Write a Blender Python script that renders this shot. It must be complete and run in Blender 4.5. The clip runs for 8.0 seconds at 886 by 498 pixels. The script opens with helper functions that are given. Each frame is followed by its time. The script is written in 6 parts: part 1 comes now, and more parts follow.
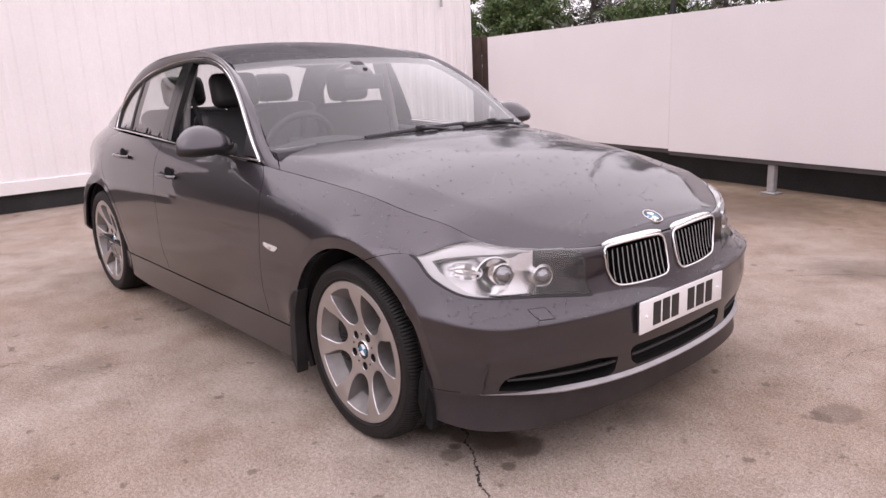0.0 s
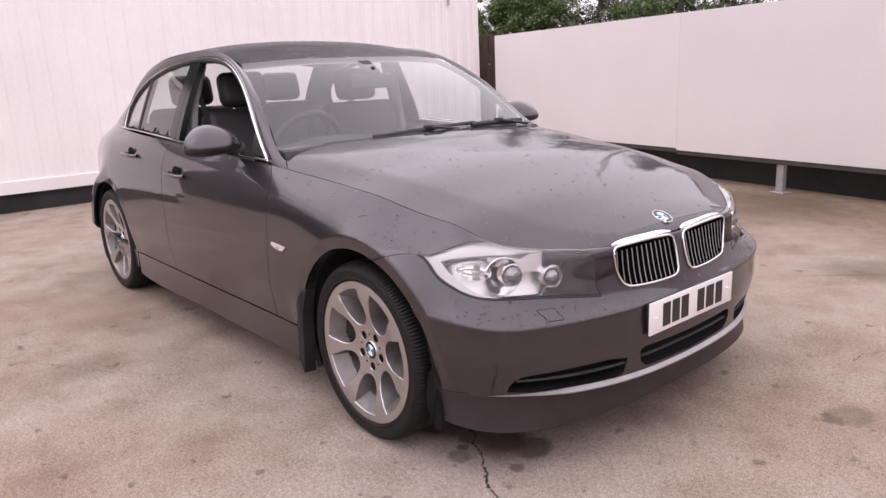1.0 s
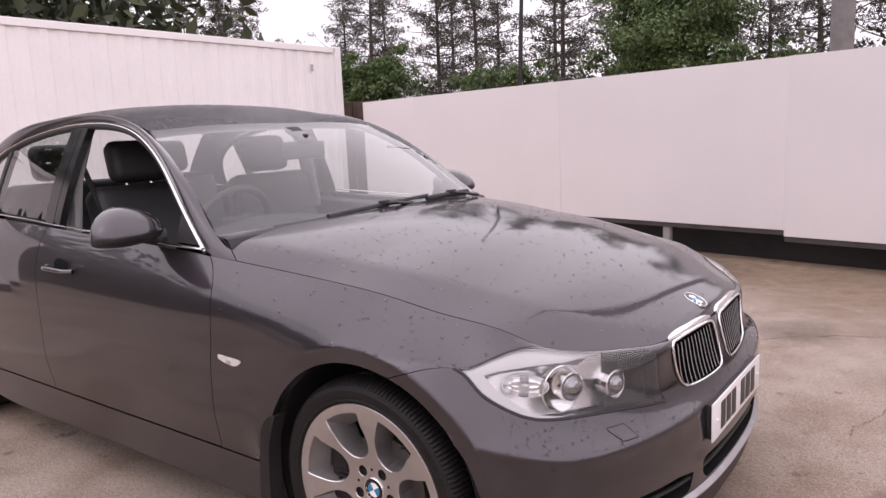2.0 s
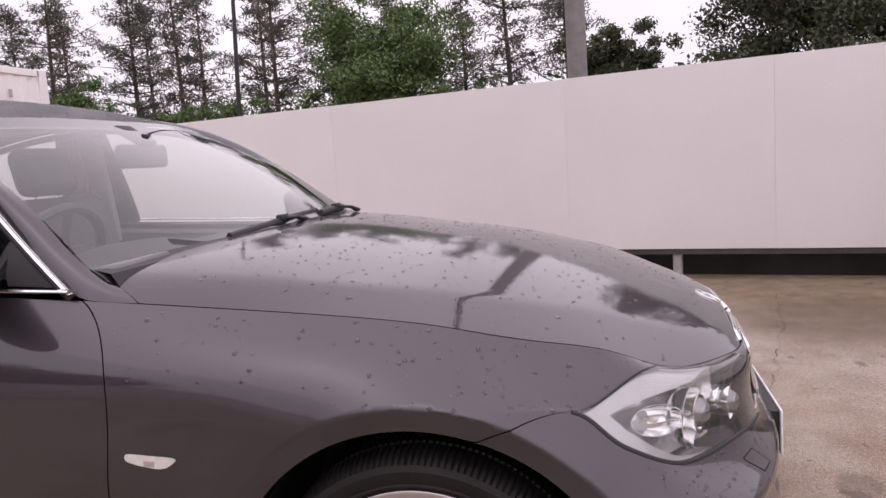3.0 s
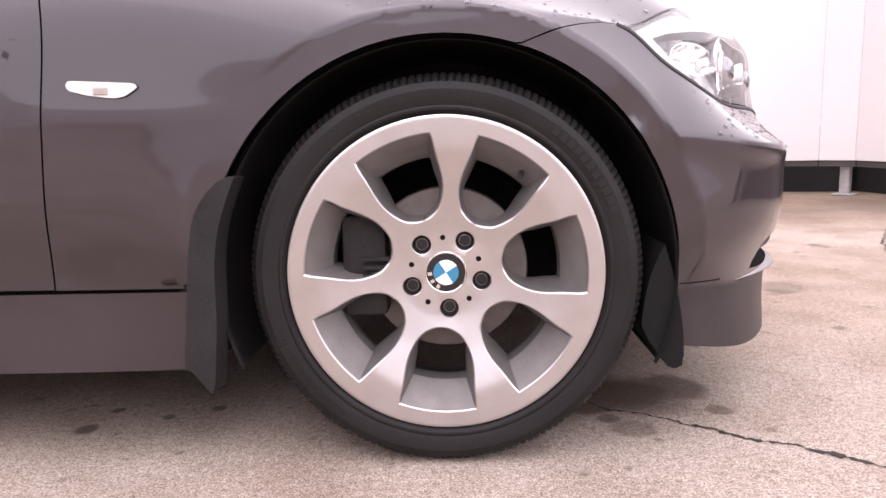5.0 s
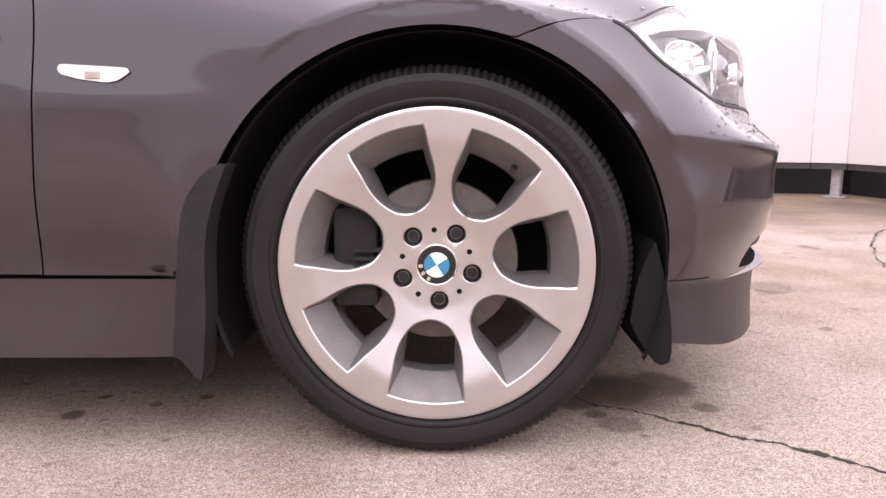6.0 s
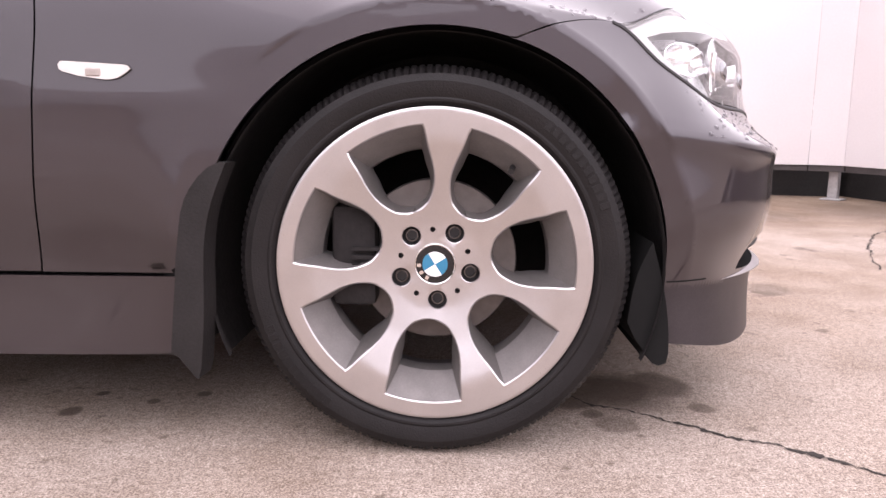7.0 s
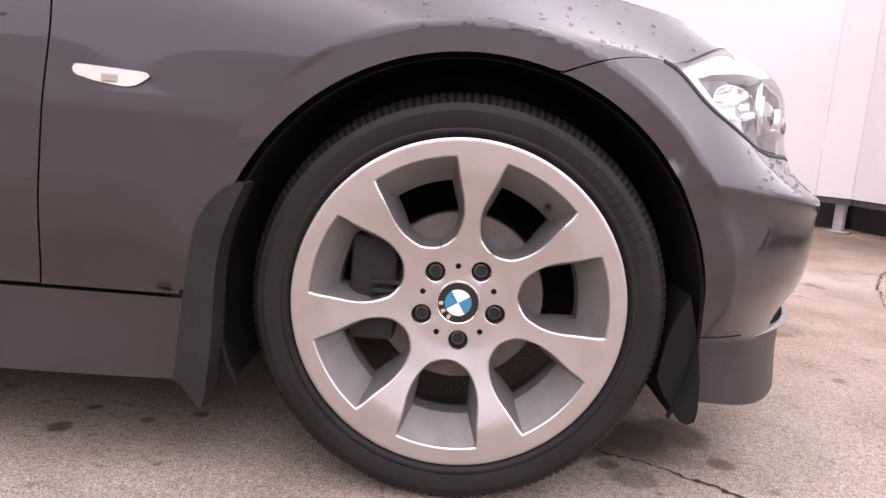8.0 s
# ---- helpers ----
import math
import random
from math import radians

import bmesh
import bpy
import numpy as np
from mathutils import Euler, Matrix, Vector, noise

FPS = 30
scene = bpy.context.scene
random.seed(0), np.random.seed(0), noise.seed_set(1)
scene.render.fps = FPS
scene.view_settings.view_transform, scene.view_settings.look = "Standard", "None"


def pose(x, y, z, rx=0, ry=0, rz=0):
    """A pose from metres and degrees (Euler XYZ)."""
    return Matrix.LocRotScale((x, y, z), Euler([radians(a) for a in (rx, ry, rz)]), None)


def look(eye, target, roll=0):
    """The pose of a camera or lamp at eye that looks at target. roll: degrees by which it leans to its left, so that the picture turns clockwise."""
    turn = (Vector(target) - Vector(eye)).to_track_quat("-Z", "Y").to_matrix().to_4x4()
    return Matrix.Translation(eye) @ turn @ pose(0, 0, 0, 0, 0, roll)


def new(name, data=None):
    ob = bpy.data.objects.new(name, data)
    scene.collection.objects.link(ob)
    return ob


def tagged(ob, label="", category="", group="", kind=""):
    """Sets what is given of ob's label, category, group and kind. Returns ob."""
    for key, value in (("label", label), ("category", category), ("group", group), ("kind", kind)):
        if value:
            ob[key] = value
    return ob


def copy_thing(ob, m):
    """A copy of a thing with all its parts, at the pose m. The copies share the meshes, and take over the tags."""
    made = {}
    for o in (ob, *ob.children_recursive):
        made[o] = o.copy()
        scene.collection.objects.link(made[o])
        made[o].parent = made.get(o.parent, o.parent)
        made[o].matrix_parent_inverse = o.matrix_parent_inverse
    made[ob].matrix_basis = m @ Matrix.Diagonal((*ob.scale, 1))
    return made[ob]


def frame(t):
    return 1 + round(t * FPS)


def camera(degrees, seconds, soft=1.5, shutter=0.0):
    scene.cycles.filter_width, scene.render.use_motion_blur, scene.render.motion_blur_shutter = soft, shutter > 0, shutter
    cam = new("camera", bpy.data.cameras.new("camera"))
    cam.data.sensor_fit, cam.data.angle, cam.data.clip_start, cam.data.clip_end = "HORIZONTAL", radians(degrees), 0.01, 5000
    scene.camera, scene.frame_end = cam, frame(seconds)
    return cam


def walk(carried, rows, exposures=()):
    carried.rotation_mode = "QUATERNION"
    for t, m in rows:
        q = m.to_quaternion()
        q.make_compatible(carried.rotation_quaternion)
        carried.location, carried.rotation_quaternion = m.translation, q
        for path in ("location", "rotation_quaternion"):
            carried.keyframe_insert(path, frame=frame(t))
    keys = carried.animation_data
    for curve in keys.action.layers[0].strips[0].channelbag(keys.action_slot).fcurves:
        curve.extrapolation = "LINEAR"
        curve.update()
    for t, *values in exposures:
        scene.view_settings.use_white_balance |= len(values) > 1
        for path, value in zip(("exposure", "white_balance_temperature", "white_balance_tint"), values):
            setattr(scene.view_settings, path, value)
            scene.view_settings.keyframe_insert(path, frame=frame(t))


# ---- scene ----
cam = camera(63.4, 8.0)
PATH = [
    (0, (2.0, -2.165, 1.244), (0.522, -0.903, 0.775), -2.5),
    (0.5, (1.997, -2.168, 1.247), (0.514, -0.912, 0.774), -2.6),
    (1, (1.987, -2.164, 1.247), (0.498, -0.915, 0.775), -2.5),
    (1.3, (1.903, -2.163, 1.251), (0.433, -0.892, 0.776), -2.0),
    (1.5, (1.755, -2.168, 1.26), (0.341, -0.824, 0.817), -1.1),
    (1.7, (1.574, -2.198, 1.289), (0.259, -0.743, 0.897), -1.5),
    (2.8, (0.519, -2.088, 1.187), (-0.189, -0.231, 0.97), -4.1),
    (3, (0.363, -2.043, 1.154), (-0.104, -0.114, 0.908), -4.0),
    (3.3, (0.187, -1.978, 0.938), (-0.02, -0.01, 0.651), -4.2),
    (3.5, (0.125, -1.96, 0.759), (0.005, 0.019, 0.497), -4.6),
    (3.7, (0.094, -1.951, 0.63), (0.01, 0.034, 0.398), -4.0),
    (4, (0.064, -1.975, 0.559), (-0.006, 0.01, 0.322), -1.7),
    (4.5, (0.038, -2.003, 0.544), (-0.032, -0.021, 0.28), -2.2),
    (5, (0.033, -2.006, 0.54), (-0.03, -0.031, 0.228), -1.4),
    (6.5, (0.035, -2.007, 0.537), (-0.001, -0.035, 0.208), 0.2),
    (7, (0.033, -2.01, 0.538), (-0.001, -0.038, 0.208), 0.4),
    (7.5, (0.028, -2.007, 0.533), (0.002, -0.034, 0.205), 0.6),
    (7.8, (0.011, -1.98, 0.534), (-0.019, -0.007, 0.204), 1.0),
    (8, (-0.021, -1.936, 0.584), (-0.037, 0.036, 0.252), 4.3),
]
EXPOSURES = [(0, .11, 6450, 26), (1.5, .08, 6450, 26), (2.8, -.19, 6430, 26), (3.1, -.17, 6430, 26), (3.5, .06, 6420, 25), (4.0, .56, 6450, 26), (4.5, .77, 6450, 26),
             (5.0, .90, 6450, 26), (6.5, .83, 6450, 26), (7.5, .81, 6450, 26), (8.0, .70, 6450, 26)]
walk(cam, [(t, look(eye, target, roll)) for t, eye, target, roll in PATH], EXPOSURES)

# ---- world and light ----
world = bpy.data.worlds.new("overcast_sky")
scene.world = world
world.use_nodes = True
wn, wl = world.node_tree.nodes, world.node_tree.links
wn.clear()
w_out = wn.new("ShaderNodeOutputWorld")
w_bg = wn.new("ShaderNodeBackground")
w_sky = wn.new("ShaderNodeTexSky")
w_sky.sky_type = 'NISHITA'
w_sky.sun_disc = False
w_sky.sun_elevation, w_sky.sun_rotation = radians(58), radians(200)
w_sky.air_density, w_sky.dust_density = 1.0, 4.0
w_hsv = wn.new("ShaderNodeHueSaturation")
w_hsv.inputs["Saturation"].default_value = 0.12
w_hsv.inputs["Value"].default_value = 0.12
wl.new(w_sky.outputs[0], w_hsv.inputs["Color"])
w_tc = wn.new("ShaderNodeTexCoord")
w_no = wn.new("ShaderNodeTexNoise")
w_no.inputs["Scale"].default_value, w_no.inputs["Detail"].default_value = 2.2, 5.0
wl.new(w_tc.outputs["Generated"], w_no.inputs["Vector"])
w_ra = wn.new("ShaderNodeValToRGB")
w_ra.color_ramp.elements[0].position, w_ra.color_ramp.elements[0].color = 0.3, (0.80, 0.79, 0.80, 1)
w_ra.color_ramp.elements[1].position, w_ra.color_ramp.elements[1].color = 0.72, (1.0, 0.985, 0.985, 1)
wl.new(w_no.outputs["Fac"], w_ra.inputs["Fac"])
w_mx = wn.new("ShaderNodeMixRGB")
w_mx.inputs["Fac"].default_value = 0.85
wl.new(w_hsv.outputs[0], w_mx.inputs[1])
wl.new(w_ra.outputs[0], w_mx.inputs[2])
w_sp = wn.new("ShaderNodeSeparateXYZ")
wl.new(w_tc.outputs["Generated"], w_sp.inputs[0])
w_mr = wn.new("ShaderNodeMapRange")
w_mr.inputs[1].default_value, w_mr.inputs[2].default_value, w_mr.inputs[3].default_value, w_mr.inputs[4].default_value = 0.0, 1.0, 0.98, 1.24
wl.new(w_sp.outputs[2], w_mr.inputs[0])
w_gr = wn.new("ShaderNodeMixRGB")
w_gr.blend_type = 'MULTIPLY'
w_gr.inputs[0].default_value = 1.0
wl.new(w_mx.outputs[0], w_gr.inputs[1])
wl.new(w_mr.outputs[0], w_gr.inputs[2])
wl.new(w_gr.outputs[0], w_bg.inputs["Color"])
w_bg.inputs["Strength"].default_value = 1.40
wl.new(w_bg.outputs[0], w_out.inputs["Surface"])
sun = new("sun", bpy.data.lights.new("sun", 'SUN'))
sun.data.energy, sun.data.angle, sun.data.color = 1.1, radians(150), (1.0, 0.97, 0.94)
sun.matrix_world = look((3, 1.5, 12), (0, 0, 0))


# ---- materials ----
def mat(name, colour, rough=0.5, metal=0.0, coat=0.0, coat_rough=0.03, scale=8.0, vary=0.12, bump=0.0, bump_scale=60.0,
        spec=0.5, ramp=None, detail=6.0):
    """A surface with large and fine variation of its colour, and fine relief."""
    m = bpy.data.materials.new(name)
    m.use_nodes = True
    n, l = m.node_tree.nodes, m.node_tree.links
    b = n["Principled BSDF"]
    b.inputs["Roughness"].default_value, b.inputs["Metallic"].default_value = rough, metal
    b.inputs["Coat Weight"].default_value, b.inputs["Coat Roughness"].default_value = coat, coat_rough
    b.inputs["Specular IOR Level"].default_value = spec
    tc = n.new("ShaderNodeTexCoord")
    big = n.new("ShaderNodeTexNoise")
    big.inputs["Scale"].default_value, big.inputs["Detail"].default_value = scale, detail
    l.new(tc.outputs["Object"], big.inputs["Vector"])
    fine = n.new("ShaderNodeTexNoise")
    fine.inputs["Scale"].default_value, fine.inputs["Detail"].default_value = bump_scale, 4.0
    l.new(tc.outputs["Object"], fine.inputs["Vector"])
    add = n.new("ShaderNodeMath")
    add.operation = 'MULTIPLY_ADD'
    add.inputs[1].default_value = 0.35
    l.new(fine.outputs["Fac"], add.inputs[0])
    scl = n.new("ShaderNodeMath")
    scl.operation = 'MULTIPLY'
    scl.inputs[1].default_value = 0.65
    l.new(big.outputs["Fac"], scl.inputs[0])
    l.new(scl.outputs[0], add.inputs[2])
    r = n.new("ShaderNodeValToRGB")
    c = colour
    lo = ramp[0] if ramp else [max(0, x * (1 - vary)) for x in c]
    hi = ramp[1] if ramp else [min(1, x * (1 + vary)) for x in c]
    r.color_ramp.elements[0].position, r.color_ramp.elements[0].color = 0.32, (*lo, 1)
    r.color_ramp.elements[1].position, r.color_ramp.elements[1].color = 0.68, (*hi, 1)
    l.new(add.outputs[0], r.inputs["Fac"])
    l.new(r.outputs[0], b.inputs["Base Color"])
    if bump:
        bp = n.new("ShaderNodeBump")
        bp.inputs["Strength"].default_value, bp.inputs["Distance"].default_value = bump, 0.004
        l.new(fine.outputs["Fac"], bp.inputs["Height"])
        l.new(bp.outputs[0], b.inputs["Normal"])
    return m


def glass(name, tint=(0.82, 0.86, 0.85), gloss=0.0, base=0.08, haze=0.0):
    m = bpy.data.materials.new(name)
    m.use_nodes = True
    n, l = m.node_tree.nodes, m.node_tree.links
    n.clear()
    out = n.new("ShaderNodeOutputMaterial")
    tr = n.new("ShaderNodeBsdfTransparent")
    tr.inputs["Color"].default_value = (*tint, 1)
    gl = n.new("ShaderNodeBsdfGlossy")
    gl.inputs["Roughness"].default_value = gloss
    lw = n.new("ShaderNodeLayerWeight")
    lw.inputs["Blend"].default_value = 0.5
    po = n.new("ShaderNodeMath")
    po.operation = 'POWER'
    po.inputs[1].default_value = 4.0
    l.new(lw.outputs["Facing"], po.inputs[0])
    fr = n.new("ShaderNodeMath")
    fr.operation = 'MULTIPLY_ADD'
    fr.inputs[1].default_value, fr.inputs[2].default_value = 1.0 - base, base
    l.new(po.outputs[0], fr.inputs[0])
    mx = n.new("ShaderNodeMixShader")
    l.new(fr.outputs[0], mx.inputs[0])
    l.new(tr.outputs[0], mx.inputs[1])
    l.new(gl.outputs[0], mx.inputs[2])
    last = mx
    if haze:
        df = n.new("ShaderNodeBsdfDiffuse")
        df.inputs["Color"].default_value = (.85, .83, .83, 1)
        last = n.new("ShaderNodeMixShader")
        last.inputs[0].default_value = haze
        l.new(mx.outputs[0], last.inputs[1])
        l.new(df.outputs[0], last.inputs[2])
    l.new(last.outputs[0], out.inputs["Surface"])
    return m


def paint_material(name, beads=0.0, coat=1.0, edge=1.0):
    """Dark grey metallic paint under clear coat, with a film of rain dust; beads: relief of fine rain beads."""
    m = mat(name, (0.053, 0.0455, 0.0525), rough=0.40, metal=0.85, coat=1.0, coat_rough=0.02, scale=1.7, vary=0.10, bump_scale=900, spec=0.1)
    n, l = m.node_tree.nodes, m.node_tree.links
    b = n["Principled BSDF"]
    tc = n.new("ShaderNodeTexCoord")
    dust = n.new("ShaderNodeTexNoise")
    dust.inputs["Scale"].default_value, dust.inputs["Detail"].default_value = 5.0, 8.0
    l.new(tc.outputs["Object"], dust.inputs["Vector"])
    mr = n.new("ShaderNodeMapRange")
    mr.inputs[1].default_value, mr.inputs[2].default_value = 0.35, 0.75
    mr.inputs[3].default_value, mr.inputs[4].default_value = 0.015, 0.05
    l.new(dust.outputs["Fac"], mr.inputs[0])
    l.new(mr.outputs[0], b.inputs["Coat Roughness"])
    b.inputs["Coat IOR"].default_value = 1.56
    if beads:
        vo = n.new("ShaderNodeTexVoronoi")
        vo.inputs["Scale"].default_value = 130
        l.new(tc.outputs["Object"], vo.inputs["Vector"])
        bp = n.new("ShaderNodeBump")
        bp.inputs["Strength"].default_value, bp.inputs["Distance"].default_value = beads, 0.003
        bp.invert = True
        l.new(vo.outputs["Distance"], bp.inputs["Height"])
        l.new(bp.outputs[0], b.inputs["Coat Normal"])
        b.inputs["Coat Weight"].default_value = coat
        b.inputs["Specular Tint"].default_value = (edge, edge, edge, 1)
    return m


PAINT = paint_material("graphite_paint")
DULLPAINT = mat("graphite_paint_dull", (0.040, 0.034, 0.036), rough=0.55, metal=0.35, coat=0.25, coat_rough=0.22, scale=9, vary=0.25, bump_scale=300, spec=0.15)
WETPAINT = paint_material("graphite_paint_rain_beaded", .9, .45, .25)
HOODPAINT = paint_material("graphite_paint_wet", .02, .92, .6)
CHROME = mat("chrome", (0.86, 0.85, 0.84), rough=0.12, metal=1.0, vary=0.03)
BLACK = mat("black_plastic", (0.018, 0.017, 0.018), rough=0.55, vary=0.3, bump=0.15, bump_scale=400)
GLOSSBLACK = mat("gloss_black", (0.012, 0.012, 0.013), rough=0.12, vary=0.2)
RUBBER = mat("tyre_rubber", (0.0092, 0.0080, 0.0082), rough=0.55, spec=0.28, vary=0.35, scale=14, bump=0.25, bump_scale=300)
FLAP = mat("moulded_rubber", (0.019, 0.0172, 0.0172), rough=0.62, spec=0.25, vary=0.3, scale=10, bump=0.2, bump_scale=250)
LINER = mat("arch_liner", (0.026, 0.024, 0.024), rough=0.9, spec=0.1, vary=0.3, bump=0.4, bump_scale=90)
GAP = mat("dark_gap", (0.014, 0.014, 0.014), rough=0.9, spec=0.05)
ALLOY = mat("silver_alloy", (0.53, 0.515, 0.518), rough=0.30, metal=0.95, vary=0.07, scale=18, bump_scale=500, coat=0.4, coat_rough=0.15)
DISC = mat("brake_disc", (0.13, 0.115, 0.108), rough=0.5, metal=0.7, vary=0.15, scale=30)
GLASS = glass("car_glass", (0.84, 0.87, 0.86), base=0.12)
SCREEN = glass("laminated_screen", (0.84, 0.87, 0.86), base=0.10)
LENS = glass("clear_lens", (0.96, 0.96, 0.96), base=0.06, haze=0.045)
WHITEPAINT = mat("white_steel_paint", (0.82, 0.785, 0.78), rough=0.5, vary=0.05, scale=1.2, bump=0.05, bump_scale=40)
BOARD = mat("hoarding_board", (0.70, 0.665, 0.665), rough=0.55, vary=0.05, scale=0.9, bump=0.06, bump_scale=60)
ADDEDWALL = mat("added_wall_pale", (0.78, 0.75, 0.75), rough=0.9, vary=0.12, scale=1.5, bump=0.2, bump_scale=60)
STEEL = mat("galvanised_steel", (0.42, 0.41, 0.41), rough=0.5, metal=0.6, vary=0.2, scale=20)
# near-black that stands for shade in the gaps under hoarding and container
GAPSHADE = mat("gap_shade", (0.018, 0.017, 0.017), rough=0.8, vary=0.5, scale=3, bump=0.2)
DARKRAIL = mat("dark_rail", (0.060, 0.052, 0.052), rough=0.7, vary=0.3, scale=6, bump=0.2)
CABIN = mat("cabin_trim", (0.035, 0.034, 0.035), rough=0.7, vary=0.25, bump=0.2, bump_scale=200)
LEATHER = mat("black_leather", (0.022, 0.021, 0.022), rough=0.5, vary=0.25, bump=0.3, bump_scale=250)
REFLECTOR = mat("lamp_reflector", (0.88, 0.88, 0.89), rough=0.10, metal=1.0, vary=0.02)
LAMPSILVER = mat("lamp_silver", (0.42, 0.41, 0.415), rough=0.32, metal=0.7, vary=0.05)
LAMPDARK = mat("lamp_dark", (0.014, 0.013, 0.013), rough=0.3, vary=0.2, spec=0.25)
LIPGLEAM = mat("lip_highlight", (0.34, 0.325, 0.33), rough=0.35, metal=0.6, vary=0.12, scale=25)
LENSGLASS = mat("projector_glass", (0.30, 0.30, 0.31), rough=0.04, metal=0.85, vary=0.15, scale=40)
LAMPBASE = mat("lamp_bezel", (0.68, 0.665, 0.67), rough=0.25, metal=0.85, vary=0.08)
AMBERWHITE = mat("repeater_lens", (0.62, 0.59, 0.56), rough=0.15, vary=0.08, scale=60, coat=1.0)
PLATE = mat("plate_white", (0.82, 0.80, 0.80), rough=0.35, vary=0.03)
PLATEBAR = mat("plate_black", (0.02, 0.02, 0.02), rough=0.4)
BULB = mat("lamp_bulb", (0.42, 0.37, 0.34), rough=0.3, vary=0.2, scale=80)
BADGEBLUE = mat("badge_blue", (0.03, 0.20, 0.34), rough=0.2, vary=0.05)
BADGEWHITE = mat("badge_white", (0.85, 0.86, 0.86), rough=0.2, vary=0.02)
CABINGREY = mat("cabin_headlining", (0.38, 0.37, 0.36), rough=0.9, vary=0.1)


# ---- mesh helpers ----
def link(name, bm, material, parent=None, label="", smooth=True, sharp=35):
    me = bpy.data.meshes.new(name)
    bm.to_mesh(me)
    bm.free()
    return link_mesh(name, me, material, parent, label, smooth, sharp)


def link_mesh(name, me, material, parent=None, label="", smooth=True, sharp=35):
    for m in (material if isinstance(material, (list, tuple)) else [material]):
        me.materials.append(m)
    if smooth:
        me.polygons.foreach_set("use_smooth", [True] * len(me.polygons))
        if sharp:
            me.set_sharp_from_angle(angle=radians(sharp))
    ob = new(name, me)
    if parent:
        ob.parent = parent
    if label:
        tagged(ob, label)
    return ob


part = link


def thing(name, label, category, group="", kind="", at=(0, 0, 0)):
    ob = new(name)
    ob.location = at
    return tagged(ob, label, category, group, kind)


def box_bm(size, at=(0, 0, 0), bevel=0.0, segs=2, rot=None):
    bm = bmesh.new()
    bmesh.ops.create_cube(bm, size=1.0)
    bmesh.ops.scale(bm, vec=size, verts=bm.verts)
    if bevel:
        bmesh.ops.bevel(bm, geom=bm.edges[:], offset=bevel, segments=segs, affect='EDGES', profile=0.5)
    if rot:
        bmesh.ops.transform(bm, matrix=pose(0, 0, 0, *rot), verts=bm.verts)
    bmesh.ops.translate(bm, vec=at, verts=bm.verts)
    return bm


def mesh_of(verts, faces, name="mesh"):
    me = bpy.data.meshes.new(name)
    me.from_pydata([tuple(map(float, v)) for v in verts], [], [tuple(map(int, f)) for f in faces])
    me.update()
    return me


def lathe_mesh(profile, segs=64, axis="y", name="lathe", closed=False):
    """Profile of (radius, along) turned round the y axis."""
    pr = np.array(profile, float)
    a = np.linspace(0, 2 * math.pi, segs, endpoint=False)
    v = np.array([[(r * math.cos(t), h, r * math.sin(t)) for r, h in pr] for t in a]).reshape(-1, 3)
    k = len(pr)
    f = []
    for i in range(segs):
        j = (i + 1) % segs
        for q in range(k - 1 if not closed else k):
            p = (q + 1) % k
            f.append((i * k + q, j * k + q, j * k + p, i * k + p))
    return mesh_of(v, f, name)


def tube_mesh(points, radius, sides=8, closed=False, flat=1.0, up=(0, 0, 1)):
    """A round or flattened bar swept along points; radius may be a list."""
    P = [Vector(p) for p in points]
    n = len(P)
    rad = radius if isinstance(radius, (list, tuple)) else [radius] * n
    v, f = [], []
    for i, p in enumerate(P):
        a = P[(i - 1) % n] if closed or i else P[0]
        b = P[(i + 1) % n] if closed or i < n - 1 else P[-1]
        d = (b - a).normalized()
        s = d.cross(Vector(up))
        s = s.normalized() if s.length > 1e-4 else Vector((1, 0, 0))
        t = s.cross(d).normalized()
        for k in range(sides):
            q = 2 * math.pi * k / sides
            v.append(p + s * math.cos(q) * rad[i] + t * math.sin(q) * rad[i] * flat)
    for i in range(n if closed else n - 1):
        j = (i + 1) % n
        for k in range(sides):
            f.append((i * sides + k, i * sides + (k + 1) % sides, j * sides + (k + 1) % sides, j * sides + k))
    if not closed:
        f.append(tuple(range(sides - 1, -1, -1)))
        f.append(tuple((n - 1) * sides + k for k in range(sides)))
    return mesh_of(v, f, "tube")


def spline(knots, values):
    """A smooth (C2) curve through values at the knots: a function of an array."""
    k, y = np.asarray(knots, float), np.asarray(values, float)
    y2 = y.reshape(len(k), -1)
    n, h = len(k), np.diff(k)
    A, B = np.zeros((n, n)), np.zeros((n, y2.shape[1]))
    A[0, 0] = A[-1, -1] = 1
    for i in range(1, n - 1):
        A[i, i - 1], A[i, i], A[i, i + 1] = h[i - 1], 2 * (h[i - 1] + h[i]), h[i]
        B[i] = 6 * ((y2[i + 1] - y2[i]) / h[i] - (y2[i] - y2[i - 1]) / h[i - 1])
    M = np.linalg.solve(A, B)

    def at(t):
        t = np.atleast_1d(np.asarray(t, float))
        i = np.clip(np.searchsorted(k, t) - 1, 0, n - 2)
        a, b, hh = (k[i + 1] - t)[:, None], (t - k[i])[:, None], h[i][:, None]
        r = (M[i] * a ** 3 + M[i + 1] * b ** 3) / (6 * hh) + (y2[i] / hh - M[i] * hh / 6) * a + (y2[i + 1] / hh - M[i + 1] * hh / 6) * b
        return r if y.ndim > 1 else r[:, 0]
    return at


def resample(points, step):
    P = np.asarray(points, float)
    d = np.r_[0, np.cumsum(np.linalg.norm(np.diff(P, axis=0), axis=1))]
    n = max(2, int(d[-1] / step) + 1)
    t = np.linspace(0, d[-1], n)
    return np.stack([np.interp(t, d, P[:, i]) for i in range(P.shape[1])], 1)


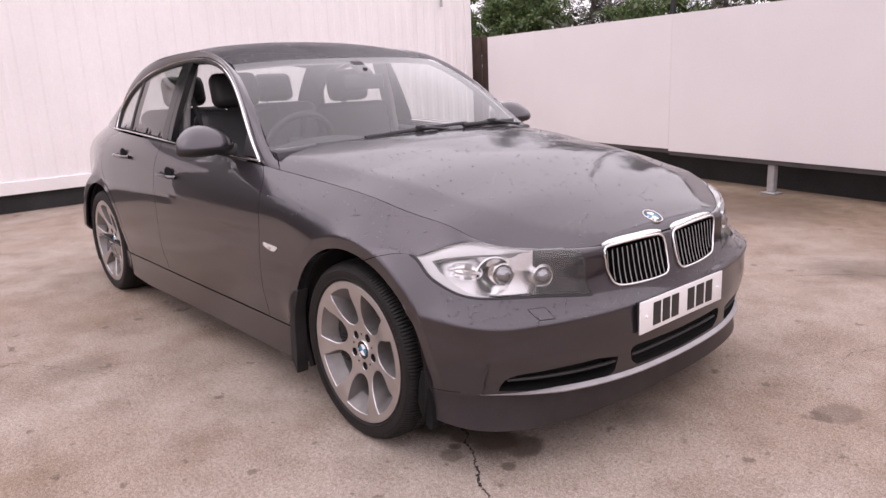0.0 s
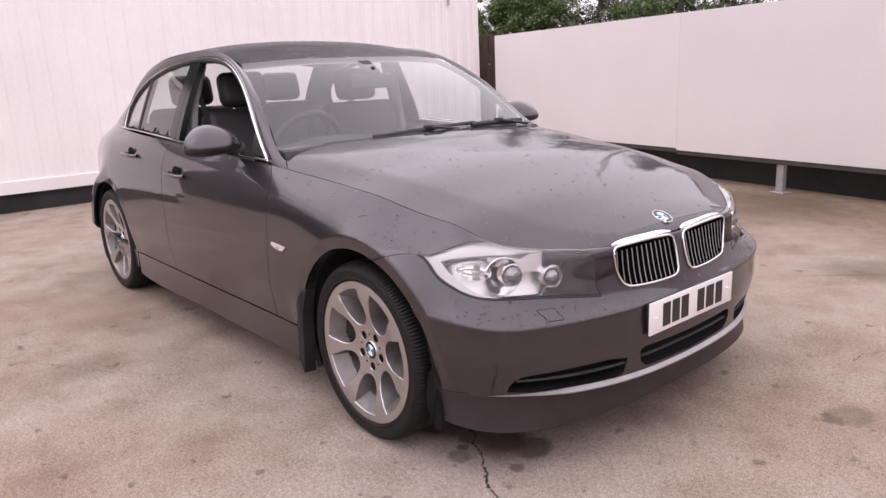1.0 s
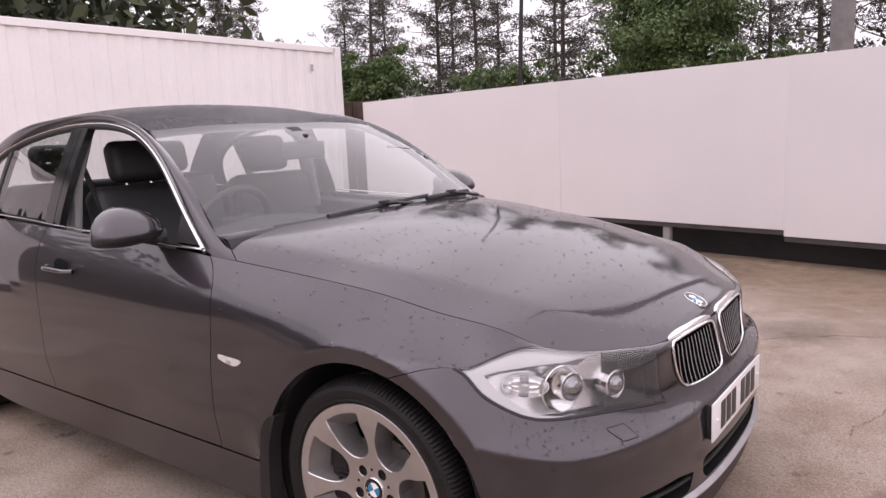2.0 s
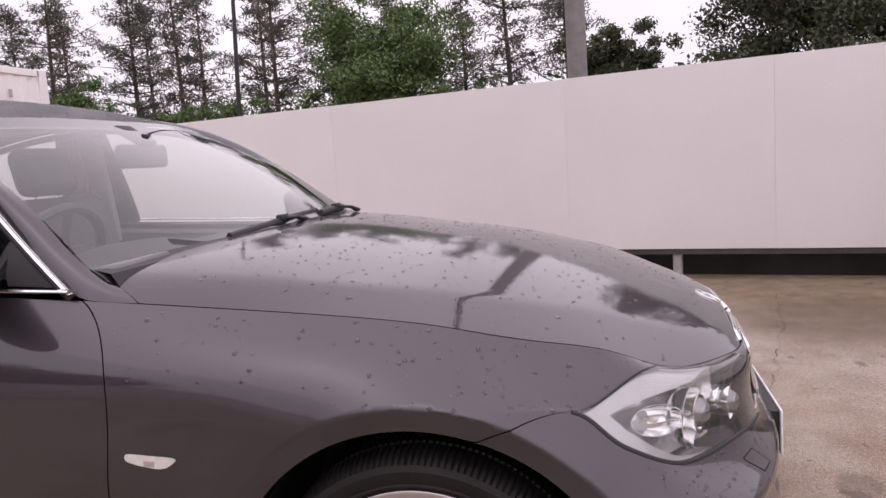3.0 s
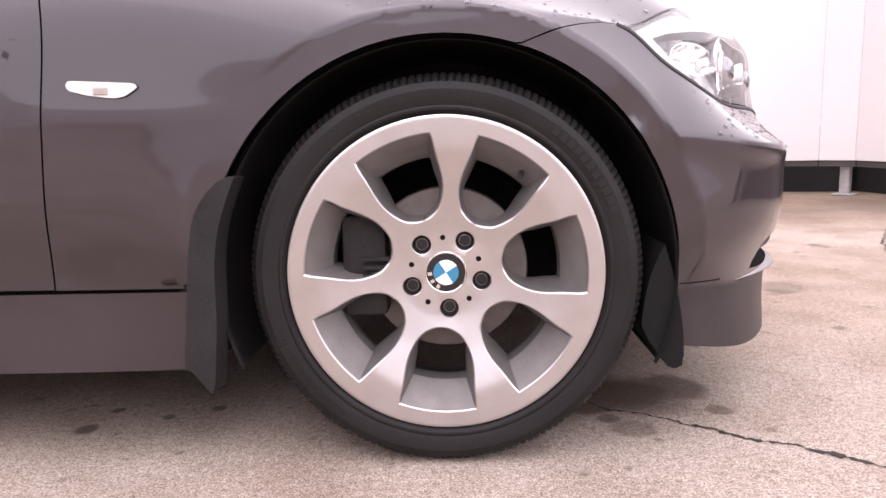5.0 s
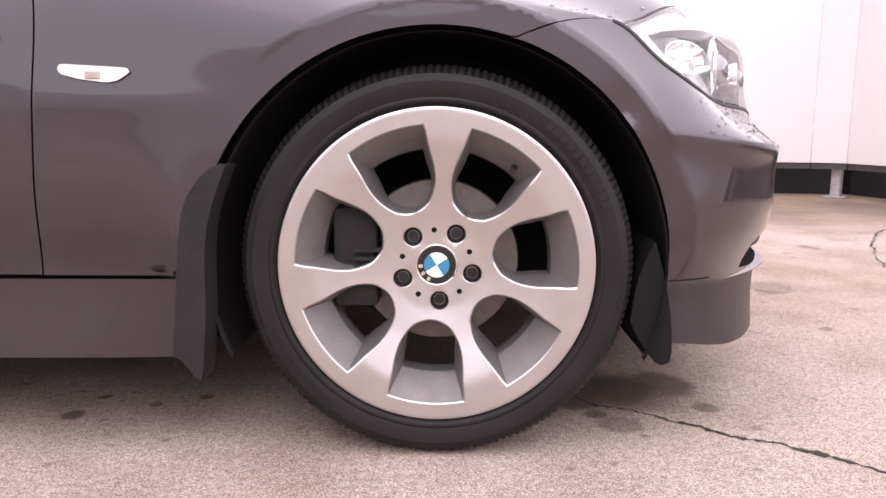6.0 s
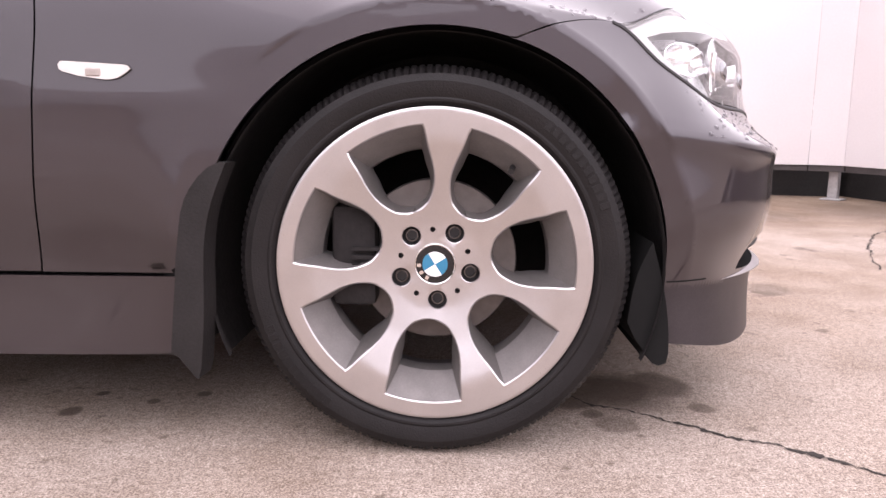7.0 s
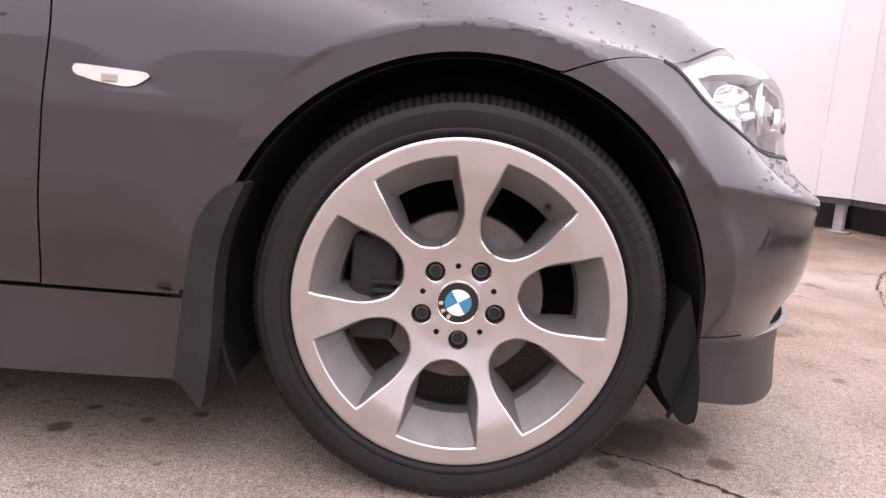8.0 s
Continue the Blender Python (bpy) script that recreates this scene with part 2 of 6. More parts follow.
def smooth_path(points, step):
    """A smooth curve through points, sampled at about the step."""
    P = np.asarray(points, float)
    d = np.r_[0, np.cumsum(np.linalg.norm(np.diff(P, axis=0), axis=1))]
    return spline(d, P)(np.linspace(0, d[-1], max(2, int(d[-1] / step) + 1)))


def inside(poly, pts):
    x, y = pts[:, 0], pts[:, 1]
    r = np.zeros(len(pts), bool)
    p = np.asarray(poly)
    q = np.roll(p, -1, 0)
    for (x1, y1), (x2, y2) in zip(p, q):
        c = ((y1 > y) != (y2 > y))
        if abs(y2 - y1) > 1e-12:
            r ^= c & (x < (x2 - x1) * (y - y1) / (y2 - y1) + x1)
    return r


def near(poly, pts):
    """Distance from points to an outline."""
    p = np.asarray(poly)
    q = np.roll(p, -1, 0)
    best = np.full(len(pts), 1e9)
    for a, b in zip(p, q):
        ab = b - a
        t = np.clip(((pts - a) @ ab) / max(ab @ ab, 1e-12), 0, 1)
        best = np.minimum(best, np.linalg.norm(pts - a - t[:, None] * ab, axis=1))
    return best


def inset(poly, d):
    p = np.asarray(poly, float)
    e = np.roll(p, -1, 0) - p
    area = 0.5 * np.sum(p[:, 0] * np.roll(p[:, 1], -1) - np.roll(p[:, 0], -1) * p[:, 1])
    nrm = np.stack([-e[:, 1], e[:, 0]], 1) / np.maximum(np.linalg.norm(e, axis=1), 1e-9)[:, None] * (1 if area > 0 else -1)
    v = nrm + np.roll(nrm, 1, 0)
    v /= np.maximum(np.sum(v * nrm, 1), 0.6)[:, None]
    return p + v * d


from mathutils.geometry import delaunay_2d_cdt


def fill(outline, holes, step, guides=()):
    """Triangles that fill an outline with holes, with a regular grid inside. Returns points, faces, and the loops."""
    loops = [np.asarray(outline, float)] + [np.asarray(h, float) for h in holes]
    lo, hi = loops[0].min(0), loops[0].max(0)
    gx, gy = np.arange(lo[0], hi[0], step), np.arange(lo[1], hi[1], step)
    g = np.stack(np.meshgrid(gx, gy), -1).reshape(-1, 2)
    keep = inside(loops[0], g) & (near(loops[0], g) > step * 0.45)
    for h in loops[1:]:
        keep &= ~inside(h, g) & (near(h, g) > step * 0.45)
    for q in guides:
        keep &= near(q, g) > step * 0.3
    g = g[keep]
    lines = []
    for q in guides:
        q = np.asarray(q, float)
        ok = inside(loops[0], q) & (near(loops[0], q) > .003)
        for h in loops[1:]:
            ok &= ~inside(h, q) & (near(h, q) > .003)
        cuts = np.flatnonzero(np.diff(np.r_[0, ok.astype(int), 0]))
        lines += [q[a:b] for a, b in zip(cuts[::2], cuts[1::2]) if b - a > 1]
    pts = np.concatenate(loops + lines + [g])
    edges, idx, o = [], [], 0
    for p in loops:
        ids = list(range(o, o + len(p)))
        idx.append(ids)
        edges += [(ids[i], ids[(i + 1) % len(ids)]) for i in range(len(ids))]
        o += len(p)
    for p in lines:
        edges += [(o + i, o + i + 1) for i in range(len(p) - 1)]
        o += len(p)
    vs, _, fs, ov, _, _ = delaunay_2d_cdt([Vector(p) for p in pts], edges, [], 0, 1e-6)
    vs = np.array([tuple(v) for v in vs])
    new_of = {}
    for i, src in enumerate(ov):
        for s in src:
            new_of[s] = i
    f = np.array([t for t in fs if len(t) == 3])
    c = vs[f].mean(1)
    ok = inside(loops[0], c)
    for h in loops[1:]:
        ok &= ~inside(h, c)
    return vs, f[ok], [[new_of[i] for i in ids] for ids in idx]


def lifted(name, outline, surf, material, parent, holes=(), step=0.025, gap=0.0018, flange=0.014, label="", offset=0.0, mirror=False,
           normals=True, turn_in=0.004, guides=()):
    """A panel: the outline filled in the parameters of surf (a function giving places and normals), with its edges folded inwards."""
    out = inset(outline, gap) if gap else np.asarray(outline)
    hs = [inset(h, -gap) if gap else np.asarray(h) for h in holes]
    vs, f, loops = fill(out, hs, step, guides)
    P, N = surf(vs)
    P = P + N * offset
    verts, norms = [tuple(p) for p in P], [tuple(n) for n in N]
    if np.mean([np.dot(np.cross(P[t[1]] - P[t[0]], P[t[2]] - P[t[0]]), N[t[0]]) for t in f[:200]]) < 0:
        f = f[:, ::-1]
    faces = [tuple(t) for t in f]
    if flange:
        for k, ids in enumerate(loops):
            base = len(verts)
            pts2 = vs[ids]
            area = np.sum(pts2[:, 0] * np.roll(pts2[:, 1], -1) - np.roll(pts2[:, 0], -1) * pts2[:, 1])
            for depth in (0.0, turn_in, flange):
                for i in ids:
                    verts.append(tuple(P[i] - N[i] * depth))
                    norms.append(None)
            n = len(ids)
            for i in range(n):
                j = (i + 1) % n
                faces.append((base + i, base + j, base + n + j, base + n + i))
                faces.append((base + n + i, base + n + j, base + 2 * n + j, base + 2 * n + i))
    if mirror:
        verts = [(x, -y, z) for x, y, z in verts]
        faces = [q[::-1] for q in faces]
        norms = [None if q is None else (q[0], -q[1], q[2]) for q in norms]
    me = mesh_of(verts, faces, name)
    ob = link_mesh(name, me, material, parent, label, sharp=0)
    if normals:
        loop_n = []
        for poly in me.polygons:
            flat = len(poly.vertices) == 4
            for v in poly.vertices:
                q = norms[v]
                loop_n.append(tuple(poly.normal) if flat or q is None else q)
        me.normals_split_custom_set(loop_n)
    return ob


# ---- the yard: ground, container, hoarding, fence ----
def ground_material():
    """Old damp concrete: aggregate grain, broad pale and rusty areas, and stains where water and oil have lain."""
    m = bpy.data.materials.new("damp_concrete")
    m.use_nodes = True
    n, l = m.node_tree.nodes, m.node_tree.links
    b = n["Principled BSDF"]
    tc = n.new("ShaderNodeTexCoord")

    def noise_of(scale, detail=6.0, rough=0.55):
        q = n.new("ShaderNodeTexNoise")
        q.inputs["Scale"].default_value, q.inputs["Detail"].default_value, q.inputs["Roughness"].default_value = scale, detail, rough
        l.new(tc.outputs["Object"], q.inputs["Vector"])
        return q

    def ramp(src, p0, c0, p1, c1):
        r = n.new("ShaderNodeValToRGB")
        r.color_ramp.elements[0].position, r.color_ramp.elements[0].color = p0, (*c0, 1)
        r.color_ramp.elements[1].position, r.color_ramp.elements[1].color = p1, (*c1, 1)
        l.new(src, r.inputs["Fac"])
        return r

    def mix(mode, fac, a, c):
        q = n.new("ShaderNodeMixRGB")
        q.blend_type = mode
        if isinstance(fac, float):
            q.inputs[0].default_value = fac
        else:
            l.new(fac, q.inputs[0])
        l.new(a, q.inputs[1])
        l.new(c, q.inputs[2])
        return q
    broad = ramp(noise_of(.55, 9, .62).outputs["Fac"], .34, (.330, .255, .200), .64, (.450, .390, .345))
    mid = ramp(noise_of(3.2, 8, .6).outputs["Fac"], .30, (.66, .61, .56), .58, (1.04, 1.04, 1.04))
    fine = ramp(noise_of(260, 6, .8).outputs["Fac"], .40, (.40, .38, .36), .60, (1.38, 1.38, 1.38))
    speck = n.new("ShaderNodeTexVoronoi")
    speck.voronoi_dimensions = '2D'
    speck.inputs["Scale"].default_value = 150
    l.new(tc.outputs["Object"], speck.inputs["Vector"])
    spk = ramp(speck.outputs["Distance"], .06, (.55, .52, .50), .26, (1.04, 1.04, 1.04))
    pits = ramp(noise_of(75, 5, .75).outputs["Fac"], .37, (.52, .49, .46), .60, (1.22, 1.22, 1.22))
    c = mix('MULTIPLY', .75, broad.outputs[0], mid.outputs[0])
    c = mix('MULTIPLY', .60, c.outputs[0], pits.outputs[0])
    c = mix('MULTIPLY', 1.0, c.outputs[0], fine.outputs[0])
    c = mix('MULTIPLY', .70, c.outputs[0], spk.outputs[0])
    # brown silt that has gathered along the foot of the hoarding
    dt = n.new("ShaderNodeVectorMath")
    dt.operation = 'DOT_PRODUCT'
    dt.inputs[1].default_value = (.215, .977, 0)
    l.new(tc.outputs["Object"], dt.inputs[0])
    wv = n.new("ShaderNodeMath")
    wv.operation = 'MULTIPLY_ADD'
    wv.inputs[1].default_value = 3.0
    l.new(noise_of(.9, 8, .65).outputs["Fac"], wv.inputs[0])
    l.new(dt.outputs["Value"], wv.inputs[2])
    band = n.new("ShaderNodeMapRange")
    band.interpolation_type = 'SMOOTHSTEP'
    band.inputs[1].default_value, band.inputs[2].default_value, band.inputs[3].default_value, band.inputs[4].default_value = 3.6, 5.9, 0.0, .72
    l.new(wv.outputs[0], band.inputs[0])
    silt = ramp(noise_of(7, 8, .7).outputs["Fac"], .3, (.120, .078, .045), .7, (.285, .205, .135))
    c = mix('MIX', band.outputs[0], c.outputs[0], silt.outputs[0])
    # stains with shapes of their own
    wob = noise_of(6.0, 6, .6)
    sub = n.new("ShaderNodeVectorMath")
    sub.operation = 'MULTIPLY_ADD'
    sub.inputs[1].default_value, sub.inputs[2].default_value = (.35, .35, 0), (-.175, -.175, 0)
    l.new(wob.outputs["Color"], sub.inputs[0])
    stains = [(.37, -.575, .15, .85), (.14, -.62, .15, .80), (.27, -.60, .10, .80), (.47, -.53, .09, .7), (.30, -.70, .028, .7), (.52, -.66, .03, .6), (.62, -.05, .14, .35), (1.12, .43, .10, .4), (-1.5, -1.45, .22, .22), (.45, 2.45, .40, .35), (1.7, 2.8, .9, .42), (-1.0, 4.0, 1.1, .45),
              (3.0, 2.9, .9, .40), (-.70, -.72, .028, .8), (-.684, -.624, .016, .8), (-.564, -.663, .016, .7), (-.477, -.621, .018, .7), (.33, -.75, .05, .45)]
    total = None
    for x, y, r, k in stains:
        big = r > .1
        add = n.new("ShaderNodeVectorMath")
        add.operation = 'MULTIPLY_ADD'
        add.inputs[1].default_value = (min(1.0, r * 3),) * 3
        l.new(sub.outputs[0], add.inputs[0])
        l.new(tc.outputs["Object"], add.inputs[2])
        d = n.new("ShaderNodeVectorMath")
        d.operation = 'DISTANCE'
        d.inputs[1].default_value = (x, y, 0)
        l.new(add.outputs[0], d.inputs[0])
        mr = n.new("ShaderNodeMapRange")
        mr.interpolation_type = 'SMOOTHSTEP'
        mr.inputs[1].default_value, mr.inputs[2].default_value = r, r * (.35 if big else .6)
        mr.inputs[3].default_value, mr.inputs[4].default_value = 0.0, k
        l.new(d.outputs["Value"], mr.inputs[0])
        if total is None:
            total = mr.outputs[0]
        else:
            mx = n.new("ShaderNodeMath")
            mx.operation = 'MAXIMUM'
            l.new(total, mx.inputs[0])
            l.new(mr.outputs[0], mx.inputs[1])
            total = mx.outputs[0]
    # scattered small spots of dirt
    for scale, least, wide, k in ((1.7, .45, .085, .62), (4.6, .55, .10, .55), (13.0, .6, .12, .45)):
        add = n.new("ShaderNodeVectorMath")
        add.operation = 'MULTIPLY_ADD'
        add.inputs[1].default_value = (.35 / scale,) * 3
        l.new(noise_of(scale * 9, 5, .65).outputs["Color"], add.inputs[0])
        l.new(tc.outputs["Object"], add.inputs[2])
        vo = n.new("ShaderNodeTexVoronoi")
        vo.voronoi_dimensions = '2D'
        vo.inputs["Scale"].default_value = scale
        l.new(add.outputs[0], vo.inputs["Vector"])
        sp = n.new("ShaderNodeSeparateXYZ")
        l.new(vo.outputs["Color"], sp.inputs[0])
        rad = n.new("ShaderNodeMapRange")
        rad.inputs[1].default_value, rad.inputs[2].default_value, rad.inputs[3].default_value, rad.inputs[4].default_value = least, 1.0, 0.0, wide
        l.new(sp.outputs[0], rad.inputs[0])
        df = n.new("ShaderNodeMath")
        df.operation = 'SUBTRACT'
        l.new(rad.outputs[0], df.inputs[0])
        l.new(vo.outputs["Distance"], df.inputs[1])
        mr = n.new("ShaderNodeMapRange")
        mr.interpolation_type = 'SMOOTHSTEP'
        mr.inputs[1].default_value, mr.inputs[2].default_value, mr.inputs[3].default_value, mr.inputs[4].default_value = -.02, .035, 0.0, k
        l.new(df.outputs[0], mr.inputs[0])
        mx = n.new("ShaderNodeMath")
        mx.operation = 'MAXIMUM'
        l.new(total, mx.inputs[0])
        l.new(mr.outputs[0], mx.inputs[1])
        total = mx.outputs[0]
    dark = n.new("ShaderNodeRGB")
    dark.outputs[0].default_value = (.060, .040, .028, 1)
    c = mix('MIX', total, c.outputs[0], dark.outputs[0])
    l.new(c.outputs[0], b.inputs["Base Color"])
    ro = n.new("ShaderNodeMapRange")
    ro.inputs[1].default_value, ro.inputs[2].default_value, ro.inputs[3].default_value, ro.inputs[4].default_value = 0.0, 0.6, .90, .72
    b.inputs["Specular IOR Level"].default_value = 0.22
    l.new(total, ro.inputs[0])
    l.new(ro.outputs[0], b.inputs["Roughness"])
    h = noise_of(260, 5, .7)
    bp = n.new("ShaderNodeBump")
    bp.inputs["Strength"].default_value, bp.inputs["Distance"].default_value = .45, .003
    l.new(h.outputs["Fac"], bp.inputs["Height"])
    l.new(bp.outputs[0], b.inputs["Normal"])
    return m


CONCRETE = ground_material()
bm = bmesh.new()
bmesh.ops.create_grid(bm, x_segments=60, y_segments=60, size=400)
ground = tagged(link("ground", bm, CONCRETE), "stained damp concrete yard with cracks", "ground", kind="structure")


def hoarding_y(x):
    return 4.40 - 0.22 * x


def crack(points, wide, name="crack"):
    """A ragged open crack: a thin dark strip along a wandering line."""
    P = resample(points, .007)
    r = np.random.default_rng(len(P))
    walk_n = np.cumsum(r.normal(0, .0034, len(P)))
    walk_n -= np.linspace(walk_n[0], walk_n[-1], len(P))
    d = np.gradient(P, axis=0)
    d /= np.linalg.norm(d, axis=1)[:, None]
    nrm = np.stack([-d[:, 1], d[:, 0]], 1)
    C = P + nrm * walk_n[:, None]
    slow = np.interp(np.arange(len(P)), np.arange(0, len(P) + 9, 9), r.uniform(.25, 1.5, len(range(0, len(P) + 9, 9))))
    wv = wide * np.clip(slow * (.75 + r.normal(0, .45, len(P))), .10, 2.2) * np.sqrt(np.clip(np.minimum(np.arange(len(P)), np.arange(len(P))[::-1]) / 12, .1, 1))
    a, b = C + nrm * wv[:, None] / 2, C - nrm * wv[:, None] / 2
    v, f = rows_mesh([np.c_[a, np.full(len(P), .0015)], np.c_[b, np.full(len(P), .0015)]])
    return tagged(link_mesh(name, mesh_of(v, f), CRACKED, ground, smooth=False))


CRACKED = mat("crack_dirt", (.030, .024, .020), rough=.95, vary=.4, scale=40)


# ---- the car: skin from feature lines (ahead, half width, height), front centre to rear centre ----
BOTTOM = [(.706, 0, .165), (.683, .362, .162), (.609, .626, .155), (.526, .755, .160), (.382, .847, .186), (0, .845, .190), (-.38, .866, .166), (-.66, .876, .162),
          (-1.5, .878, .162), (-2.38, .872, .166), (-2.76, .85, .19), (-3.14, .84, .2), (-3.55, .60, .22), (-3.70, 0, .22)]
LIP = [(.722, 0, .262), (.697, .36, .262), (.609, .614, .270), (.521, .744, .282), (.381, .846, .292), (0, .872, .30), (-.38, .874, .300), (-.66, .874, .302),
       (-1.5, .876, .30), (-2.38, .877, .30), (-2.76, .868, .30), (-3.14, .80, .30), (-3.60, .62, .33), (-3.76, 0, .33)]
MIDDLE = [(.728, 0, .400), (.708, .36, .400), (.640, .62, .400), (.556, .763, .405), (.372, .868, .42), (0, .897, .43), (-.38, .8975, .44), (-.66, .8985, .45),
          (-1.5, .9035, .45), (-2.38, .904, .45), (-2.76, .890, .45), (-3.14, .818, .45), (-3.61, .64, .45), (-3.76, 0, .45)]
CREASE = [(.722, 0, .492), (.703, .36, .497), (.641, .62, .503), (.562, .768, .510), (.366, .876, .535), (0, .903, .56), (-.38, .902, .58), (-.66, .903, .58),
          (-1.5, .908, .58), (-2.38, .907, .58), (-2.76, .895, .60), (-3.14, .82, .60), (-3.60, .65, .60), (-3.75, 0, .60)]
LAMPLOW = [(.694, 0, .556), (.660, .36, .557), (.582, .60, .570), (.475, .742, .588), (.340, .818, .663), (0, .897, .665), (-.38, .899, .675), (-.66, .900, .68),
           (-1.5, .905, .70), (-2.38, .903, .72), (-2.76, .886, .74), (-3.14, .812, .74), (-3.59, .65, .74), (-3.74, 0, .74)]
SHOULDER = [(.668, 0, .655), (.647, .34, .664), (.594, .53, .676), (.478, .700, .699), (.288, .812, .712), (0, .859, .757), (-.38, .880, .785), (-.66, .884, .795),
            (-1.5, .881, .845), (-2.34, .871, .89), (-2.76, .848, .90), (-3.14, .782, .90), (-3.56, .63, .88), (-3.70, 0, .87)]
CREST = [(.656, 0, .688), (.633, .335, .695), (.564, .505, .708), (.440, .660, .737), (.240, .731, .803), (0, .761, .850), (-.38, .781, .890), (-.70, .804, .919),
         (-1.5, .812, .960), (-2.34, .806, .998), (-2.76, .752, 1.01), (-3.14, .67, 1.015), (-3.55, .50, .995), (-3.68, 0, .995)]
M_, C_, L_ = np.array(MIDDLE), np.array(CREASE), np.array(LAMPLOW)
LINES = np.array([BOTTOM, LIP, MIDDLE, C_ + (M_ - C_) * .14, CREASE, C_ + (L_ - C_) * .16, LAMPLOW, SHOULDER, CREST])
LINES[:, :, 1] *= -1
KU = np.r_[0, np.cumsum(np.linalg.norm(np.diff(LINES[4], axis=0), axis=1))]
KV = np.array([0, .10, .235, .3124, .325, .3378, .405, .515, .645])
ext = 5
flip = np.array([1, -1, 1])
FULL = np.concatenate([(LINES[:, 1:ext + 1] * flip)[:, ::-1], LINES, (LINES[:, -ext - 1:-1] * flip)[:, ::-1]], 1)
KUF = np.r_[-KU[1:ext + 1][::-1], KU, 2 * KU[-1] - KU[-ext - 1:-1][::-1]]
ALONG = [spline(KUF, FULL[i]) for i in range(len(LINES))]
# one more knot on every line beside the lamp, where the crest stays high
mid_u = (KU[3] + KU[4]) / 2
more = np.array([a(mid_u)[0] for a in ALONG])
more[8] = (.345, -.707, .780)
LINES = np.insert(LINES, 4, more, axis=1)
KU = np.insert(KU, 4, mid_u)
FULL = np.concatenate([(LINES[:, 1:ext + 1] * flip)[:, ::-1], LINES, (LINES[:, -ext - 1:-1] * flip)[:, ::-1]], 1)
KUF = np.r_[-KU[1:ext + 1][::-1], KU, 2 * KU[-1] - KU[-ext - 1:-1][::-1]]
ALONG = [spline(KUF, FULL[i]) for i in range(len(LINES))]


def base_points(uv):
    uv = np.asarray(uv, float)
    C = np.stack([a(uv[:, 0]) for a in ALONG], 0)
    n, h = len(KV), np.diff(KV)
    A, B = np.zeros((n, n)), np.zeros(C.shape)
    A[0, 0] = A[-1, -1] = 1
    for i in range(1, n - 1):
        A[i, i - 1], A[i, i], A[i, i + 1] = h[i - 1], 2 * (h[i - 1] + h[i]), h[i]
        B[i] = 6 * ((C[i + 1] - C[i]) / h[i] - (C[i] - C[i - 1]) / h[i - 1])
    M = np.linalg.solve(A, B.reshape(n, -1)).reshape(C.shape)
    v = uv[:, 1]
    i = np.clip(np.searchsorted(KV, v) - 1, 0, n - 2)
    r = np.arange(len(v))
    a, b, hh = (KV[i + 1] - v)[:, None], (v - KV[i])[:, None], h[i][:, None]
    P = (M[i, r] * a ** 3 + M[i + 1, r] * b ** 3) / (6 * hh) + (C[i, r] / hh - M[i, r] * hh / 6) * a + (C[i + 1, r] / hh - M[i + 1, r] * hh / 6) * b
    return P


# Wheel arch flares: an upright band round each arch that meets the panel above it in a soft crease.
FLARE_R = .419
FLARES = ((0.0, (0, 25, 48, 75, 100, 180), (.862, .872, .888, .899, .902, .902)), (-2.76, (0, 60, 90, 130, 180), (.880, .893, .898, .902, .903)))
bu_, bv_ = np.meshgrid(np.linspace(0, KU[-1], 900), np.linspace(0, KV[-1], 120), indexing="ij")
BASE_P = base_points(np.stack([bu_.ravel(), bv_.ravel()], 1))
BASE_P = BASE_P[BASE_P[:, 1] < -.5]
EDGE_AT = []
for cx, ta, tw in FLARES:
    d = np.hypot(BASE_P[:, 0] - cx, BASE_P[:, 2] - .315)
    q = BASE_P[np.abs(d - FLARE_R) < .008]
    ang = np.degrees(np.arctan2(q[:, 2] - .315, q[:, 0] - cx))
    bins = np.arange(-4, 186, 6.0)
    wid = np.array([np.mean(-q[np.abs(ang - b) < 5][:, 1]) for b in bins])
    EDGE_AT.append((bins, np.maximum(np.interp(bins, ta, tw) - wid, 0)))


def skin_points(uv):
    P = base_points(uv)
    for (cx, ta, tw), (bins, lift_at) in zip(FLARES, EDGE_AT):
        dx, dz = P[:, 0] - cx, P[:, 2] - .315
        d = np.hypot(dx, dz)
        ang = np.degrees(np.arctan2(dz, dx))
        fade = np.clip((ang + 4) / 20, 0, 1) * np.clip((188 - ang) / 16, 0, 1) * np.clip((np.abs(P[:, 1]) - .55) / .15, 0, 1)
        far = np.clip((d - FLARE_R) / .125, 0, 1)
        w = np.abs(P[:, 1])
        out = w + np.interp(ang, bins, lift_at) * (1 - far) ** 2.4
        ring = np.clip((FLARE_R + .008 - d) / .016, 0, 1)
        ring = ring * ring * (3 - 2 * ring)
        out = out * (1 - ring) + (np.interp(ang, ta, tw) + .010 * (d - FLARE_R)) * ring
        P[:, 1] = np.sign(P[:, 1]) * (w + (np.maximum(out, w - .006) - w) * fade)
    return P


def with_normals(points):
    def surf(uv):
        e = 1e-3
        uv = np.asarray(uv, float)
        P = points(uv)
        du = points(uv + (e, 0)) - points(uv - (e, 0))
        dv = points(uv + (0, e)) - points(uv - (0, e))
        N = np.cross(dv, du)
        return P, N / np.maximum(np.linalg.norm(N, axis=1), 1e-12)[:, None]
    return surf


SKIN = with_normals(skin_points)
gu, gv = np.meshgrid(np.linspace(0, KU[-1], 700), np.linspace(0, KV[-1], 90), indexing="ij")
GRID_UV = np.stack([gu.ravel(), gv.ravel()], 1)
GRID_P = skin_points(GRID_UV)


